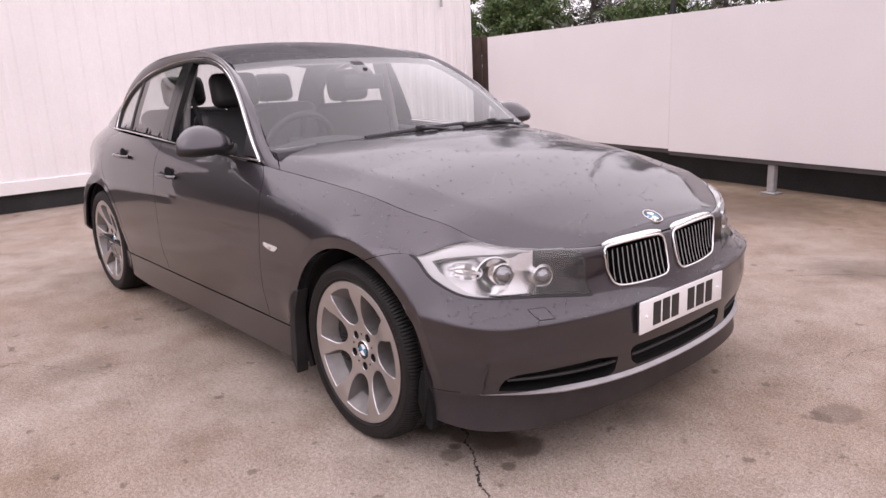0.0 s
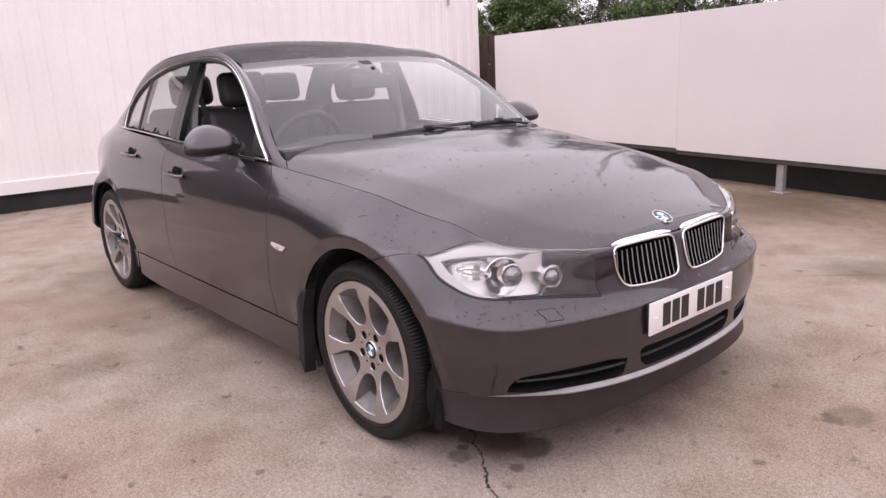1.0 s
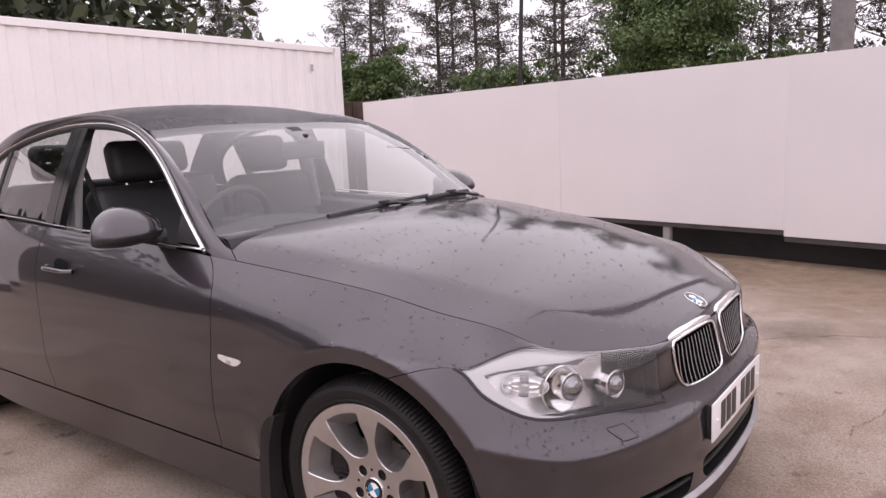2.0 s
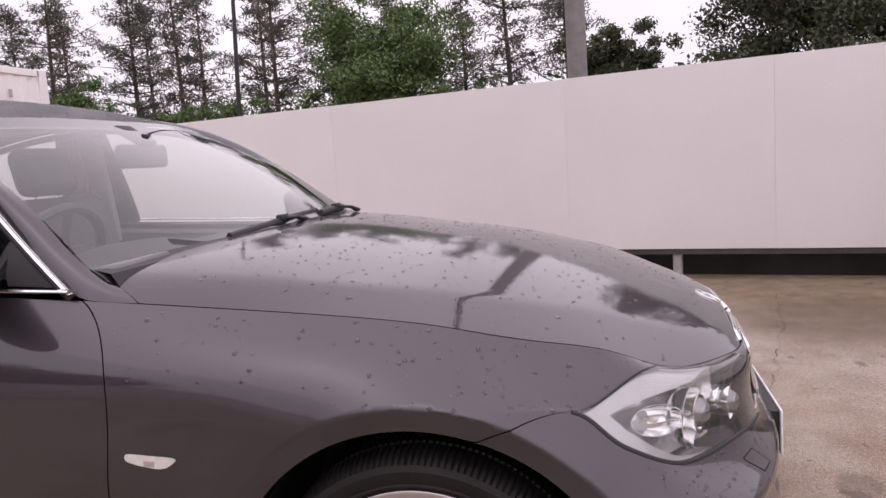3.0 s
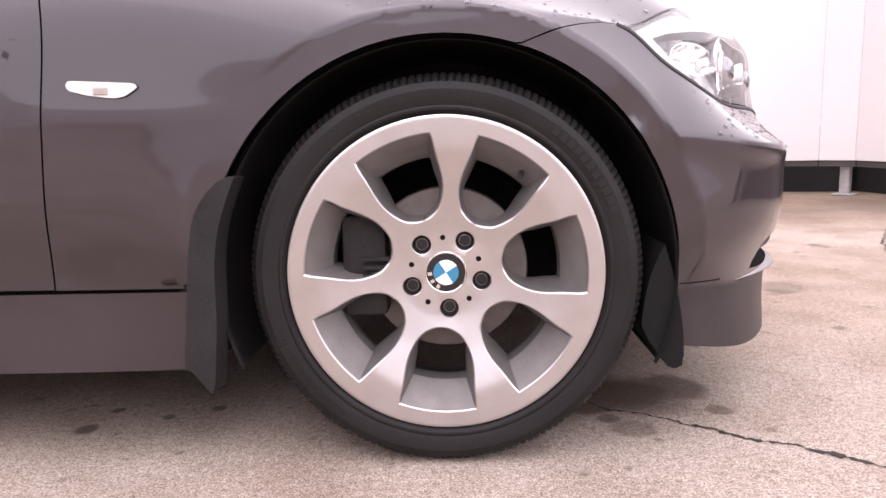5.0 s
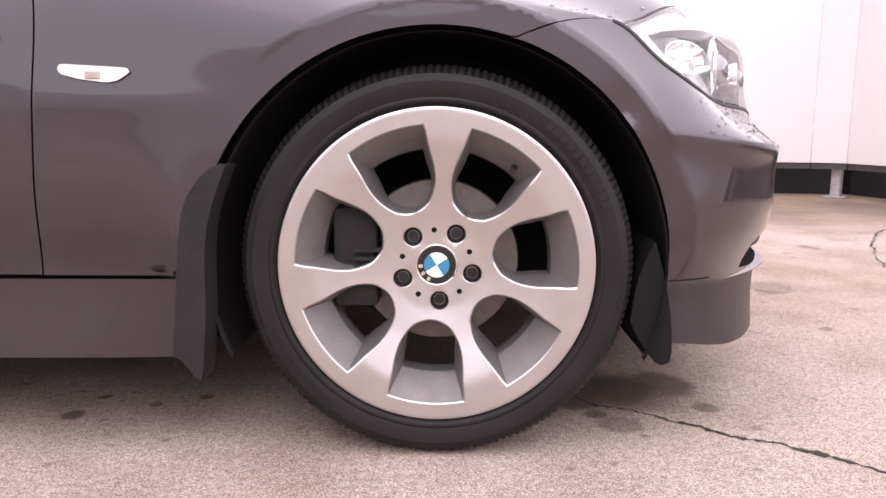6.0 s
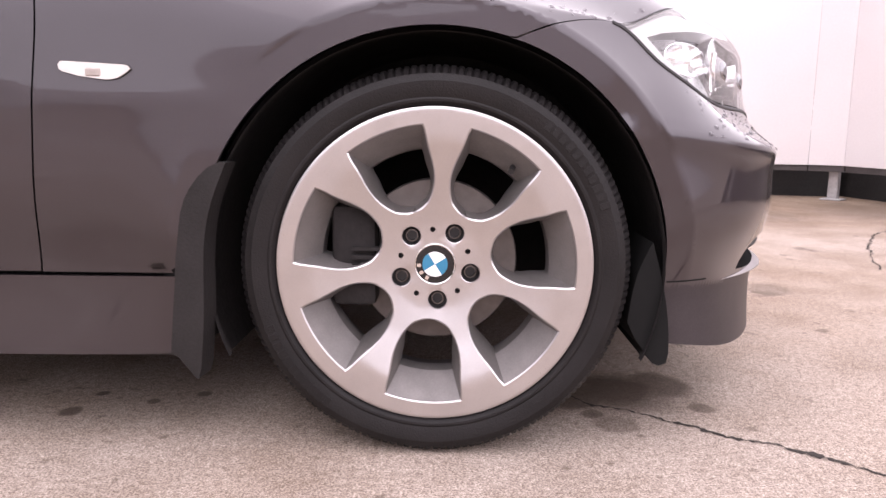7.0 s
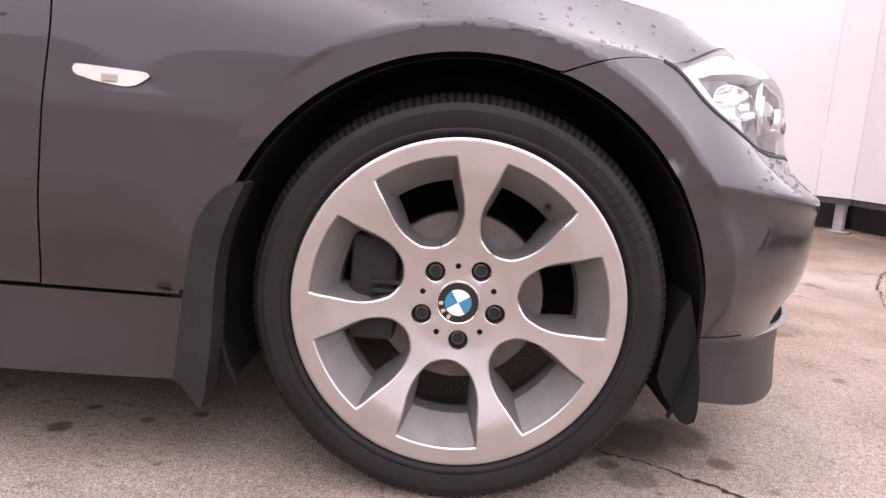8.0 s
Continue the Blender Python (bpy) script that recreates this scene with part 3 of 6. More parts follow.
def locate(points, axes, front=False):
    """Skin parameters of points given by two coordinates: axes (0, 2) for the flank, (1, 2) for the nose."""
    T = np.asarray(points, float)
    ok = (GRID_P[:, 0] > 0.2) if front else (GRID_P[:, 1] < -0.45) & (GRID_P[:, 0] < 0.62)
    G, U = GRID_P[ok][:, axes], GRID_UV[ok]
    uv = np.array([U[np.argmin(np.sum((G - t) ** 2, 1))] for t in T])
    e = 1e-4
    for _ in range(8):
        f = skin_points(uv)[:, axes] - T
        ju = (skin_points(uv + (e, 0))[:, axes] - skin_points(uv - (e, 0))[:, axes]) / (2 * e)
        jv = (skin_points(uv + (0, e))[:, axes] - skin_points(uv - (0, e))[:, axes]) / (2 * e)
        det = ju[:, 0] * jv[:, 1] - ju[:, 1] * jv[:, 0]
        det = np.where(np.abs(det) < 1e-6, 1e-6, det)
        s = np.stack([(jv[:, 1] * f[:, 0] - jv[:, 0] * f[:, 1]) / det, (-ju[:, 1] * f[:, 0] + ju[:, 0] * f[:, 1]) / det], 1)
        uv = uv - np.clip(s, -0.03, 0.03)
    uv[:, 1] = np.clip(uv[:, 1], 0, KV[-1])
    return uv


def flank(pts, step=0.02, smooth=False):
    P = smooth_path(pts, step) if smooth else resample(pts, step)
    return locate(P, [0, 2])


def nose(pts, step=0.02, smooth=False):
    """Points as (half width, height) on the car's right."""
    P = np.asarray(pts, float) * (-1, 1)
    P = smooth_path(P, step) if smooth else resample(P, step)
    return locate(P, [1, 2], True)


def uvline(a, b, step=0.02):
    return resample([a, b], step)


def u_at(x, line=8):
    """Parameter along a feature line at which it has the given distance ahead (on the flank)."""
    t = np.linspace(0.1, KU[-1] - 0.4, 2000)
    return float(t[np.argmin(np.abs(ALONG[line](t)[:, 0] - x))])


def joined(*segs):
    out = [np.asarray(segs[0])]
    for s in segs[1:]:
        s = np.asarray(s)
        if np.linalg.norm(s[0] - out[-1][-1]) < 0.006:
            s = s[1:]
        if len(s):
            out.append(s)
    p = np.concatenate(out)
    if np.linalg.norm(p[0] - p[-1]) < 0.006:
        p = p[:-1]
    return p


def arc(cx, a0, a1, r=0.376, cz=0.315, n=40):
    a = np.radians(np.linspace(a0, a1, n))
    return np.stack([cx + r * np.cos(a), cz + r * np.sin(a)], 1)


# lines along the edges of the flares and the bumper's crease, which the panels' meshes follow
FLARE_LINES = [flank(arc(cx, -8, 188, r=FLARE_R + d, n=150), .009) for cx in (0.0, -2.76) for d in (-.008, 0.0, .008)]

car = thing("saloon_car", "dark graphite grey four-door saloon car parked on concrete", "car")
V1 = KV[-1]

# Corner points of the front: lamp tip, seam at the arch, hood corner, lamp inner corners.
TIP, SEAM = (.277, .7065), (.122, .674)
uTIP = locate([TIP], [0, 2])[0]
uSEAM = locate([SEAM], [0, 2])[0]
uTOP = np.array([u_at(.437, 8), V1])
uINT = np.array([nose([(.47, .700), (.471, .700)])[0][0], V1 - .004])
uINB = nose([(.405, .553), (.406, .553)])[0]
uBOTM = nose([(.60, .576), (.601, .576)])[0]
# lamp outline, from the tip along the hood edge to the inner top, down and back along its low edge
LAMP_TOP = smooth_path([uTIP, (uTIP * .45 + uTOP * .55) + (0, -.004), uTOP + (0, -.005)], .015)
LAMP_TOP2 = smooth_path([uTOP + (0, -.005), ((uTOP[0] + uINT[0]) / 2, V1 - .006), uINT], .015)
LAMP_IN = smooth_path([uINT, (uINT * .5 + uINB * .5) + (-.016, 0), uINB], .015)
LAMP_LOW = smooth_path([uINB, uBOTM, nose([(.708, .580), (.709, .580)])[0], flank([(.441, .598), (.442, .598)])[0], flank([(.387, .628), (.388, .628)])[0], flank([(.333, .667), (.334, .667)])[0], uTIP], .015)
ARCH_F = flank(arc(0, math.degrees(math.asin((.674 - .315) / .376)) - 0.5, -19.5))
END_F = ARCH_F[-1]

# front bumper, one piece across the nose
right = joined([(0, V1 - .003)], smooth_path([(0, V1 - .003), (u_at(.633, 8), V1 - .003), uINT], .02), LAMP_IN, LAMP_LOW,
               uvline(uTIP, uSEAM, .01), ARCH_F, uvline(END_F, (END_F[0], 0.0), .02), uvline((END_F[0], 0.0), (0.0, 0.0), .03))
left = right[::-1] * (-1, 1)
BUMPER = joined(right, left)


def rounded(points, times=3, keep=.25):
    """A closed outline with its corners cut round."""
    p = np.asarray(points, float)
    for _ in range(times):
        q = np.roll(p, -1, 0)
        p = np.stack([p * (1 - keep) + q * keep, p * keep + q * (1 - keep)], 1).reshape(-1, 2)
    return p


kid_r = resample(rounded([(.030, .684), (.10, .687), (.20, .689), (.30, .690), (.338, .688), (.336, .655), (.324, .60), (.300, .558), (.22, .551), (.12, .549), (.034, .552), (.027, .60), (.026, .65)]), .012)
KID = locate(kid_r[:-1] * (-1, 1), [1, 2], True)
GRL = nose([(0, .352), (.255, .357), (.280, .350), (.274, .308), (.242, .286), (0, .279)], .015)
GRILLE = joined(GRL, GRL[::-1] * (-1, 1))
FOG = nose([(.340, .338), (.42, .352), (.55, .353), (.66, .350), (.694, .346), (.714, .331), (.722, .292), (.66, .286), (.50, .279), (.40, .276), (.350, .288), (.340, .338)], .015)[:-1]
holes = [KID, KID * (-1, 1), GRILLE, FOG, FOG * (-1, 1)]
bumper = lifted("front_bumper", BUMPER, SKIN, PAINT, car, holes, step=.011, gap=.0012, flange=.007, guides=[q for q in FLARE_LINES[:3]] + [q * (-1, 1) for q in FLARE_LINES[:3]])

# darker, duller paint on the bumper below the lip line
bumper.data.materials.append(DULLPAINT)
for poly in bumper.data.polygons:
    if poly.center[2] < .284 - .012 * min(1, max(0, (poly.center[0] - .40) / .25)):
        poly.material_index = 1

# wing
DOORGAP = [(-.640, .303), (-.627, .45), (-.612, .62), (-.603, .745), (-.618, .82), (-.66, .885), (-.705, .922)]
GAPUV = flank(DOORGAP, .02, True)
TOPGAP = np.array([u_at(-.705, 8), V1])
ARCH_B = np.concatenate([[uSEAM], flank(arc(0, 73, 178, n=60))])
wing_out = joined(uvline(uTIP, uSEAM, .01), ARCH_B, flank([(-.376, .328), (-.378, .303), (-.64, .303)], .02), GAPUV, [TOPGAP],
                  uvline(TOPGAP, uTOP, .02), LAMP_TOP[::-1])
for side in (False, True):
    lifted("front_wing", wing_out, SKIN, PAINT, car, step=.012, mirror=side, gap=.0012, flange=.007, guides=FLARE_LINES[:3])

# doors, sill, rear quarter
B_GAP = [(-1.745, .303), (-1.735, .60), (-1.765, .97)]
BG = flank(B_GAP, .03, True)
BG = np.r_[BG[BG[:, 1] < V1 - .004], [[u_at(-1.765, 8), V1]]]
R_GAP = np.concatenate([[(-2.30, .303)], smooth_path([(-2.32, .36), (-2.365, .50), (-2.47, .64), (-2.58, .72), (-2.64, .80), (-2.655, .90), (-2.655, 1.0)], .03)])
RG = flank(R_GAP, .03)
RG = np.r_[RG[RG[:, 1] < V1 - .004], [[u_at(-2.655, 8), V1]]]
front_door = joined(flank([(-.64, .303), (-1.745, .303)], .03), BG, uvline(BG[-1], TOPGAP, .03), GAPUV[::-1])
rear_door = joined(flank([(-1.745, .303), (-2.30, .303)], .03), RG, uvline(RG[-1], BG[-1], .03), BG[::-1])
sill = joined(flank([(-.40, .300), (-2.375, .300)], .03), uvline((u_at(-2.375, 0), .03), (u_at(-2.375, 0), 0), .02), uvline((u_at(-2.375, 0), 0), (u_at(-.425, 0), 0), .03))
quarter = joined(RG[::-1], flank([(-2.30, .303), (-2.376, .303)], .02), flank(arc(-2.76, 176, -2, n=80)),
                 uvline((u_at(-3.14, 1) + .01, .105), (KU[-1] - .9, .42), .03), uvline((KU[-1] - .9, .42), (KU[-1] - .62, V1), .03), uvline((KU[-1] - .62, V1), RG[-1], .03))
rearb = joined(flank(arc(-2.76, -2, -19, n=12)), uvline((u_at(-3.14, 0) + .01, 0.0), (KU[-1], 0.0), .03), uvline((KU[-1], 0.0), (KU[-1], V1), .03),
               uvline((KU[-1], V1), (KU[-1] - .62, V1), .03), uvline((KU[-1] - .62, V1), (KU[-1] - .9, .42), .03), uvline((KU[-1] - .9, .42), (u_at(-3.14, 1) + .01, .105), .03))
for side in (False, True):
    lifted("front_door", front_door, SKIN, PAINT, car, step=.035, mirror=side)
    lifted("rear_door", rear_door, SKIN, PAINT, car, step=.035, mirror=side)
    lifted("sill", sill, SKIN, PAINT, car, step=.03, mirror=side)
    lifted("rear_quarter", quarter, SKIN, PAINT, car, step=.03, mirror=side, guides=FLARE_LINES[3:])
    lifted("rear_bumper", rearb, SKIN, PAINT, car, step=.04, mirror=side)

# dark inner shell behind the joints
shell_out = joined(uvline((0.0, .015), (0.0, V1 - .14), .05), uvline((0.02, V1 - .14), (KU[-1] - .02, V1 - .02), .05), uvline((KU[-1], V1 - .02), (KU[-1], .015), .05),
                   uvline((u_at(-3.17, 0), .015), (u_at(-3.17, 0), .10), .05), flank(arc(-2.76, -2, 180, r=.40, n=50)), uvline((u_at(-2.36, 0), .015), (u_at(-.40, 0), .015), .05),
                   flank(arc(0, 180, -2, r=.40, n=50)), uvline((u_at(.40, 0), .015), (.02, .015), .05))
for side in (False, True):
    lifted("inner_shell", shell_out, SKIN, GAP, car, [KID, FOG, inset(joined(LAMP_TOP, LAMP_TOP2, LAMP_IN, LAMP_LOW), -.01)],
           step=.05, gap=0, flange=0, offset=-.024, mirror=side, normals=False)


# ---- hood ----
HOOD_C = spline([-.72, -.40, -.20, 0, .20, .40, .50, .57, .62, .645, .657], [1.004, .980, .953, .921, .871, .815, .779, .751, .727, .709, .690])
tt = np.linspace(0, u_at(-.70, 8), 400)
EDGE = ALONG[8](tt)
EDGE_X, EDGE_W, EDGE_Z = EDGE[::-1, 0], -EDGE[::-1, 1], EDGE[::-1, 2]


def hood_crease(x):
    return np.interp(x, [-.5, 0, .35, .6], [.90, .82, .75, .72])


def hood_points(xw):
    xw = np.asarray(xw, float)
    x, w = xw[:, 0], np.abs(xw[:, 1])
    we = np.interp(x, EDGE_X, EDGE_W)
    ze = np.interp(x, EDGE_X, EDGE_Z)
    zc = HOOD_C(np.clip(x, -.9, .657))
    r = np.clip(w / np.maximum(we, .03), 0, 1.05)
    full = np.interp(x, [-.6, -.4, -.2], [.45, .30, .0])
    rc = hood_crease(x)
    bend = np.clip((r - rc + .03) / .06, 0, 1)
    slope = np.where(r < rc - .03, 0, np.where(r > rc + .03, r - rc, .03 * bend ** 2)) / (1 - rc)
    drop = (zc - ze) * ((1 - full) * (.72 * r ** 2 + .28 * slope) + full * r ** 9)
    return np.stack([x, xw[:, 1], zc - drop], 1)


def hood_surf(xw):
    e = 2e-3
    xw = np.asarray(xw, float)
    P = hood_points(xw)
    N = np.cross(hood_points(xw + (e, 0)) - hood_points(xw - (e, 0)), hood_points(xw + (0, e)) - hood_points(xw - (0, e)))
    return P, N / np.linalg.norm(N, axis=1)[:, None]


he = resample(EDGE[:, :2], .02)
he = he[he[:, 0] > -.5935]
cowl = np.concatenate([resample([he[-1], (-.6555, -.758)], .012)[1:], smooth_path([(-.6555, -.758), (-.652, -.66), (-.628, -.50), (-.600, -.25), (-.590, 0)], .03)[1:]])
half = joined(he, cowl)
hood_out = joined(half, half[::-1] * (1, -1))
hood = lifted("hood", hood_out, hood_surf, HOODPAINT, car, step=.025, gap=.0008)


# ---- screen, roof, pillars ----
def rows_mesh(rows, closed=False):
    n, k = len(rows), len(rows[0])
    v = np.concatenate([np.asarray(r) for r in rows])
    f = [(i * k + j, i * k + j + 1, (i + 1) * k + j + 1, (i + 1) * k + j) for i in range(n - 1) for j in range(k - 1)]
    return v, f


def both(v, f):
    v = np.asarray(v)
    return np.concatenate([v, v * (1, -1, 1)]), list(f) + [tuple(i + len(v) for i in q[::-1]) for q in f]


SCR_LOW = spline([-.76, -.5, 0, .5, .76], [(-.715, -.76, .978), (-.650, -.5, .990), (-.605, 0, .995), (-.650, .5, .990), (-.715, .76, .978)])
SCR_TOP = spline([-.62, -.4, 0, .4, .62], [(-1.270, -.622, 1.336), (-1.232, -.4, 1.350), (-1.210, 0, 1.354), (-1.232, .4, 1.350), (-1.270, .622, 1.336)])


def screen_rows(a=-1.0, b=1.0, n=25, k=13):
    rows = []
    for t in np.linspace(0, 1, k):
        s = np.linspace(a, b, n)
        lo, hi = SCR_LOW(s * .76), SCR_TOP(s * .62)
        bulge = 0.022 * math.sin(math.pi * t)
        p = lo * (1 - t) + hi * t
        p[:, 0] += bulge * .55
        p[:, 2] += bulge
        rows.append(p)
    return rows


screen = link_mesh("windscreen", mesh_of(*rows_mesh(screen_rows())), SCREEN, car, "rain-specked laminated windscreen", sharp=0)
screen.visible_shadow = False

ROOF_X = np.array([-1.215, -1.5, -1.9, -2.3, -2.62])
ROOF_C = spline(-ROOF_X, [1.374, 1.440, 1.470, 1.464, 1.412])
ROOF_W = spline(-ROOF_X, [.622, .610, .596, .584, .560])
ROOF_E = spline(-ROOF_X, [1.342, 1.398, 1.414, 1.402, 1.358])
rows = []
for t in np.linspace(0, 1, 25):
    s = np.linspace(-1, 1, 25)
    x = np.where(True, (-1.215 - .055 * np.abs(s) ** 2.2) * (1 - t) + (-2.62 + .04 * np.abs(s) ** 2) * t, 0)
    w, c, e = ROOF_W(-x), ROOF_C(-x), ROOF_E(-x)
    p = np.stack([x, s * w, c - (c - e) * np.abs(s) ** 2.4], 1)
    if t == 0:
        shift = SCR_TOP(s * .62) - p
    rows.append(p + shift * max(0.0, 1 - t / .4) ** 2)
roof = link_mesh("roof", mesh_of(*rows_mesh(rows)), WETPAINT, car, "grey roof panel covered in fine rain beads", sharp=0)
# rear screen and boot lid
REAR_TOP = rows[-1]
s = np.linspace(-1, 1, 25)
REAR_LOW = np.stack([-3.02 + .06 * s ** 2 * -1 + .10 * s ** 2, s * .66, 1.045 - .02 * s ** 2], 1)
rr = [REAR_TOP * (1 - t) + REAR_LOW * t + np.array([-.0, 0, .03]) * math.sin(math.pi * t) for t in np.linspace(0, 1, 9)]
rear = link_mesh("rear_screen", mesh_of(*rows_mesh(rr)), GLASS, car, sharp=0)
rear.visible_shadow = False
tail = ALONG[8](np.linspace(u_at(-2.76, 8), KU[-1], 25))
bl = [np.stack([tail[:, 0], tail[:, 1] * q, tail[:, 2] + .045 * (1 - q ** 2)], 1) for q in np.linspace(1, 0, 9)]
v, f = both(*rows_mesh(bl))
link_mesh("boot_lid", mesh_of(v, f), PAINT, car, sharp=0)

# window outline in (ahead, height); the flank glass leans in
WIN_TOP = smooth_path([(-.735, .930), (-.90, 1.068), (-1.07, 1.203), (-1.20, 1.280), (-1.34, 1.336), (-1.55, 1.374), (-1.80, 1.383), (-2.15, 1.354), (-2.43, 1.292),
                       (-2.57, 1.226), (-2.652, 1.143), (-2.672, 1.066), (-2.672, 1.014)], .03)
BELT = spline([.70, 1.5, 2.34, 2.76], [.929, .962, .999, 1.011])


def flank_glass(xz):
    xz = np.asarray(xz, float)
    h = np.clip((xz[:, 1] - .93) / .40, -.2, 1.3)
    bow = .805 - .02 * ((xz[:, 0] + 1.55) / .95) ** 2
    return np.stack([xz[:, 0], -(bow - .120 * h - .045 * h ** 2), xz[:, 1]], 1)


def flank_surf(xz):
    e = 1e-3
    xz = np.asarray(xz, float)
    N = np.cross(flank_glass(xz + (e, 0)) - flank_glass(xz - (e, 0)), flank_glass(xz + (0, e)) - flank_glass(xz - (0, e)))
    return flank_glass(xz), N / np.linalg.norm(N, axis=1)[:, None]


def belt_xz(a, b, lift=.012, step=.04):
    x = np.linspace(a, b, max(2, int(abs(b - a) / step)))
    return np.stack([x, BELT(-x) + lift], 1)


# chrome round the windows
tr3 = flank_glass(WIN_TOP) + (0, -.010, 0)
lo3 = flank_glass(belt_xz(-.725, -2.660, .010)) + (0, -.026, 0)
for sgn in (1, -1):
    link_mesh("window_trim", tube_mesh([(p[0], p[1] * sgn, p[2]) for p in tr3], .0062, 8, flat=.6), CHROME, car, "chrome strip over the windows")
    link_mesh("waist_trim", tube_mesh([(p[0], p[1] * sgn, p[2]) for p in lo3], .0075, 8, flat=.6), CHROME, car, "chrome waist strip")

# pillars and roof rail: from the screen and roof edge down to the window line
edge = [r[0] for r in screen_rows(-1, 1, 25, 12)] + [r[0] for r in rows[1:]] + [r[0] for r in rr[1:]]
corner = hood_points([(-.6555, -.758)])[0]
edge = smooth_path([(corner[0] - .002, corner[1], corner[2]), edge[0], *edge[3:12:3], edge[13], *edge[16:36:4], *edge[36:]], .03)
low = np.concatenate([[(-.581, -.7955, .909), (-.66, -.800, .914), (-.712, -.806, .922)], tr3 + (0, .004, .006), flank_glass([(-2.678, 1.008)]) + (0, .002, 0)])
c = ALONG[8](np.linspace(u_at(-2.69, 8), u_at(-3.10, 8), 12))
low = np.concatenate([low, c])
pe, pl = np.r_[0, np.cumsum(np.linalg.norm(np.diff(edge, axis=0), axis=1))], np.r_[0, np.cumsum(np.linalg.norm(np.diff(low, axis=0), axis=1))]
# match the two curves by stages: foot, header corner, rear roof corner, tail
ke = [0, pe[np.argmin(np.abs(edge[:, 0] + 1.27))], pe[np.argmin(np.abs(edge[:, 0] + 1.9))], pe[np.argmin(np.abs(edge[:, 0] + 2.55))], pe[-1]]
kl = [0, pl[np.argmin(np.abs(low[:60, 0] + 1.24))], pl[np.argmin(np.abs(low[:80, 0] + 1.9))], pl[np.argmin(np.abs(low[:76, 0] + 2.52))], pl[-1]]
t = np.linspace(0, 4, 90)
ea, la = np.interp(t, range(5), ke), np.interp(t, range(5), kl)
E3 = np.stack([np.interp(ea, pe, edge[:, i]) for i in range(3)], 1)
L3 = np.stack([np.interp(la, pl, low[:, i]) for i in range(3)], 1)
strip = []
for q in np.linspace(0, 1, 9):
    p = E3 * (1 - q) + L3 * q
    out = np.array([0.25, -.62, .74])
    p = p + out / np.linalg.norm(out) * (math.sin(math.pi * q)) * (.022 * np.clip(np.arange(90) / 14.0, .3, 1) + .004 * np.clip((np.arange(90) - 48) / 16.0, 0, 1))[:, None]
    strip.append(p)
v, f = rows_mesh(strip)
link_mesh("pillar", mesh_of(v, f), PAINT, car, sharp=0)
link_mesh("pillar", mesh_of(np.asarray(v) * (1, -1, 1), [q[::-1] for q in f]), PAINT, car, sharp=0)


for sgn in (1, -1):
    wq = np.linspace(.762, .58, 12)
    rear_x = np.interp(wq, [.25, .50, .66, .758], [-.600, -.628, -.652, -.6555])
    low_row = hood_points(np.stack([rear_x - .002, -wq], 1)) - (0, 0, .001)
    top_row = SCR_LOW(-wq) + (.003, 0, .001)
    mid_row = (low_row + top_row) / 2 + (.004, 0, .006)
    v, f = rows_mesh([low_row * (1, sgn, 1), mid_row * (1, sgn, 1), top_row * (1, sgn, 1)])
    link_mesh("pillar_foot", mesh_of(v, f), PAINT, car, sharp=0)


# ---- wheels ----
LIP_Y, HUB = -.880, .318


def face_depth(r):
    return np.interp(r, [0, .034, .075, .13, .20, .2465], [-.846, -.846, -.848, -.859, -.877, LIP_Y])


def wheel_face(xz):
    xz = np.asarray(xz, float)
    r = np.linalg.norm(xz, axis=1)
    return np.stack([xz[:, 0], face_depth(r), xz[:, 1]], 1)


def circle(cx, cz, r, n=24):
    a = np.linspace(0, 2 * math.pi, n, endpoint=False)
    return np.stack([cx + r * np.cos(a), cz + r * np.sin(a)], 1)


WIN_R = [.0915, .0935, .1000, .115, .135, .155, .175, .195, .209, .2165]
WIN_A = [0.0, 7.5, 14.0, 19.2, 21.0, 20.4, 18.8, 17.6, 17.0, 16.4]


def window_shape(mid, shrink=0.0, rmax=.2292, rlift=0.0):
    side = smooth_path([(r, a) for r, a in zip(np.array(WIN_R) * 100, WIN_A)], .55)
    r, a = side[:, 0] / 100, np.radians(side[:, 1])
    r = .0915 + rlift + (r - .0915) * (rmax - .0915 - rlift) / (.2165 - .0915)
    a = np.maximum(a - shrink / np.maximum(r, .05), 0)
    a[0] = 0
    top = np.linspace(a[-1], -a[-1], 14)[1:-1]
    A = np.concatenate([a, top, -a[::-1][:-1]])
    Rr = np.concatenate([r, np.full(len(top), r[-1]), r[::-1][:-1]])
    A = A + math.radians(mid)
    return np.stack([Rr * np.cos(A), Rr * np.sin(A)], 1)


WINDOWS = [111.0 - 360 / 7 * k for k in range(7)]
BOLTS = [58 + 72 * k for k in range(5)]
# darker copy of the alloy: shade inside windows and barrel put into the colour
ALLOYSHADE = mat("alloy_inner_shade", (0.20, 0.188, 0.183), rough=0.5, metal=0.55, vary=0.16, scale=26, bump_scale=300)


BOLTSTEEL = mat("bolt_steel", (0.17, 0.145, 0.13), rough=0.5, metal=0.5, vary=0.3, scale=60)


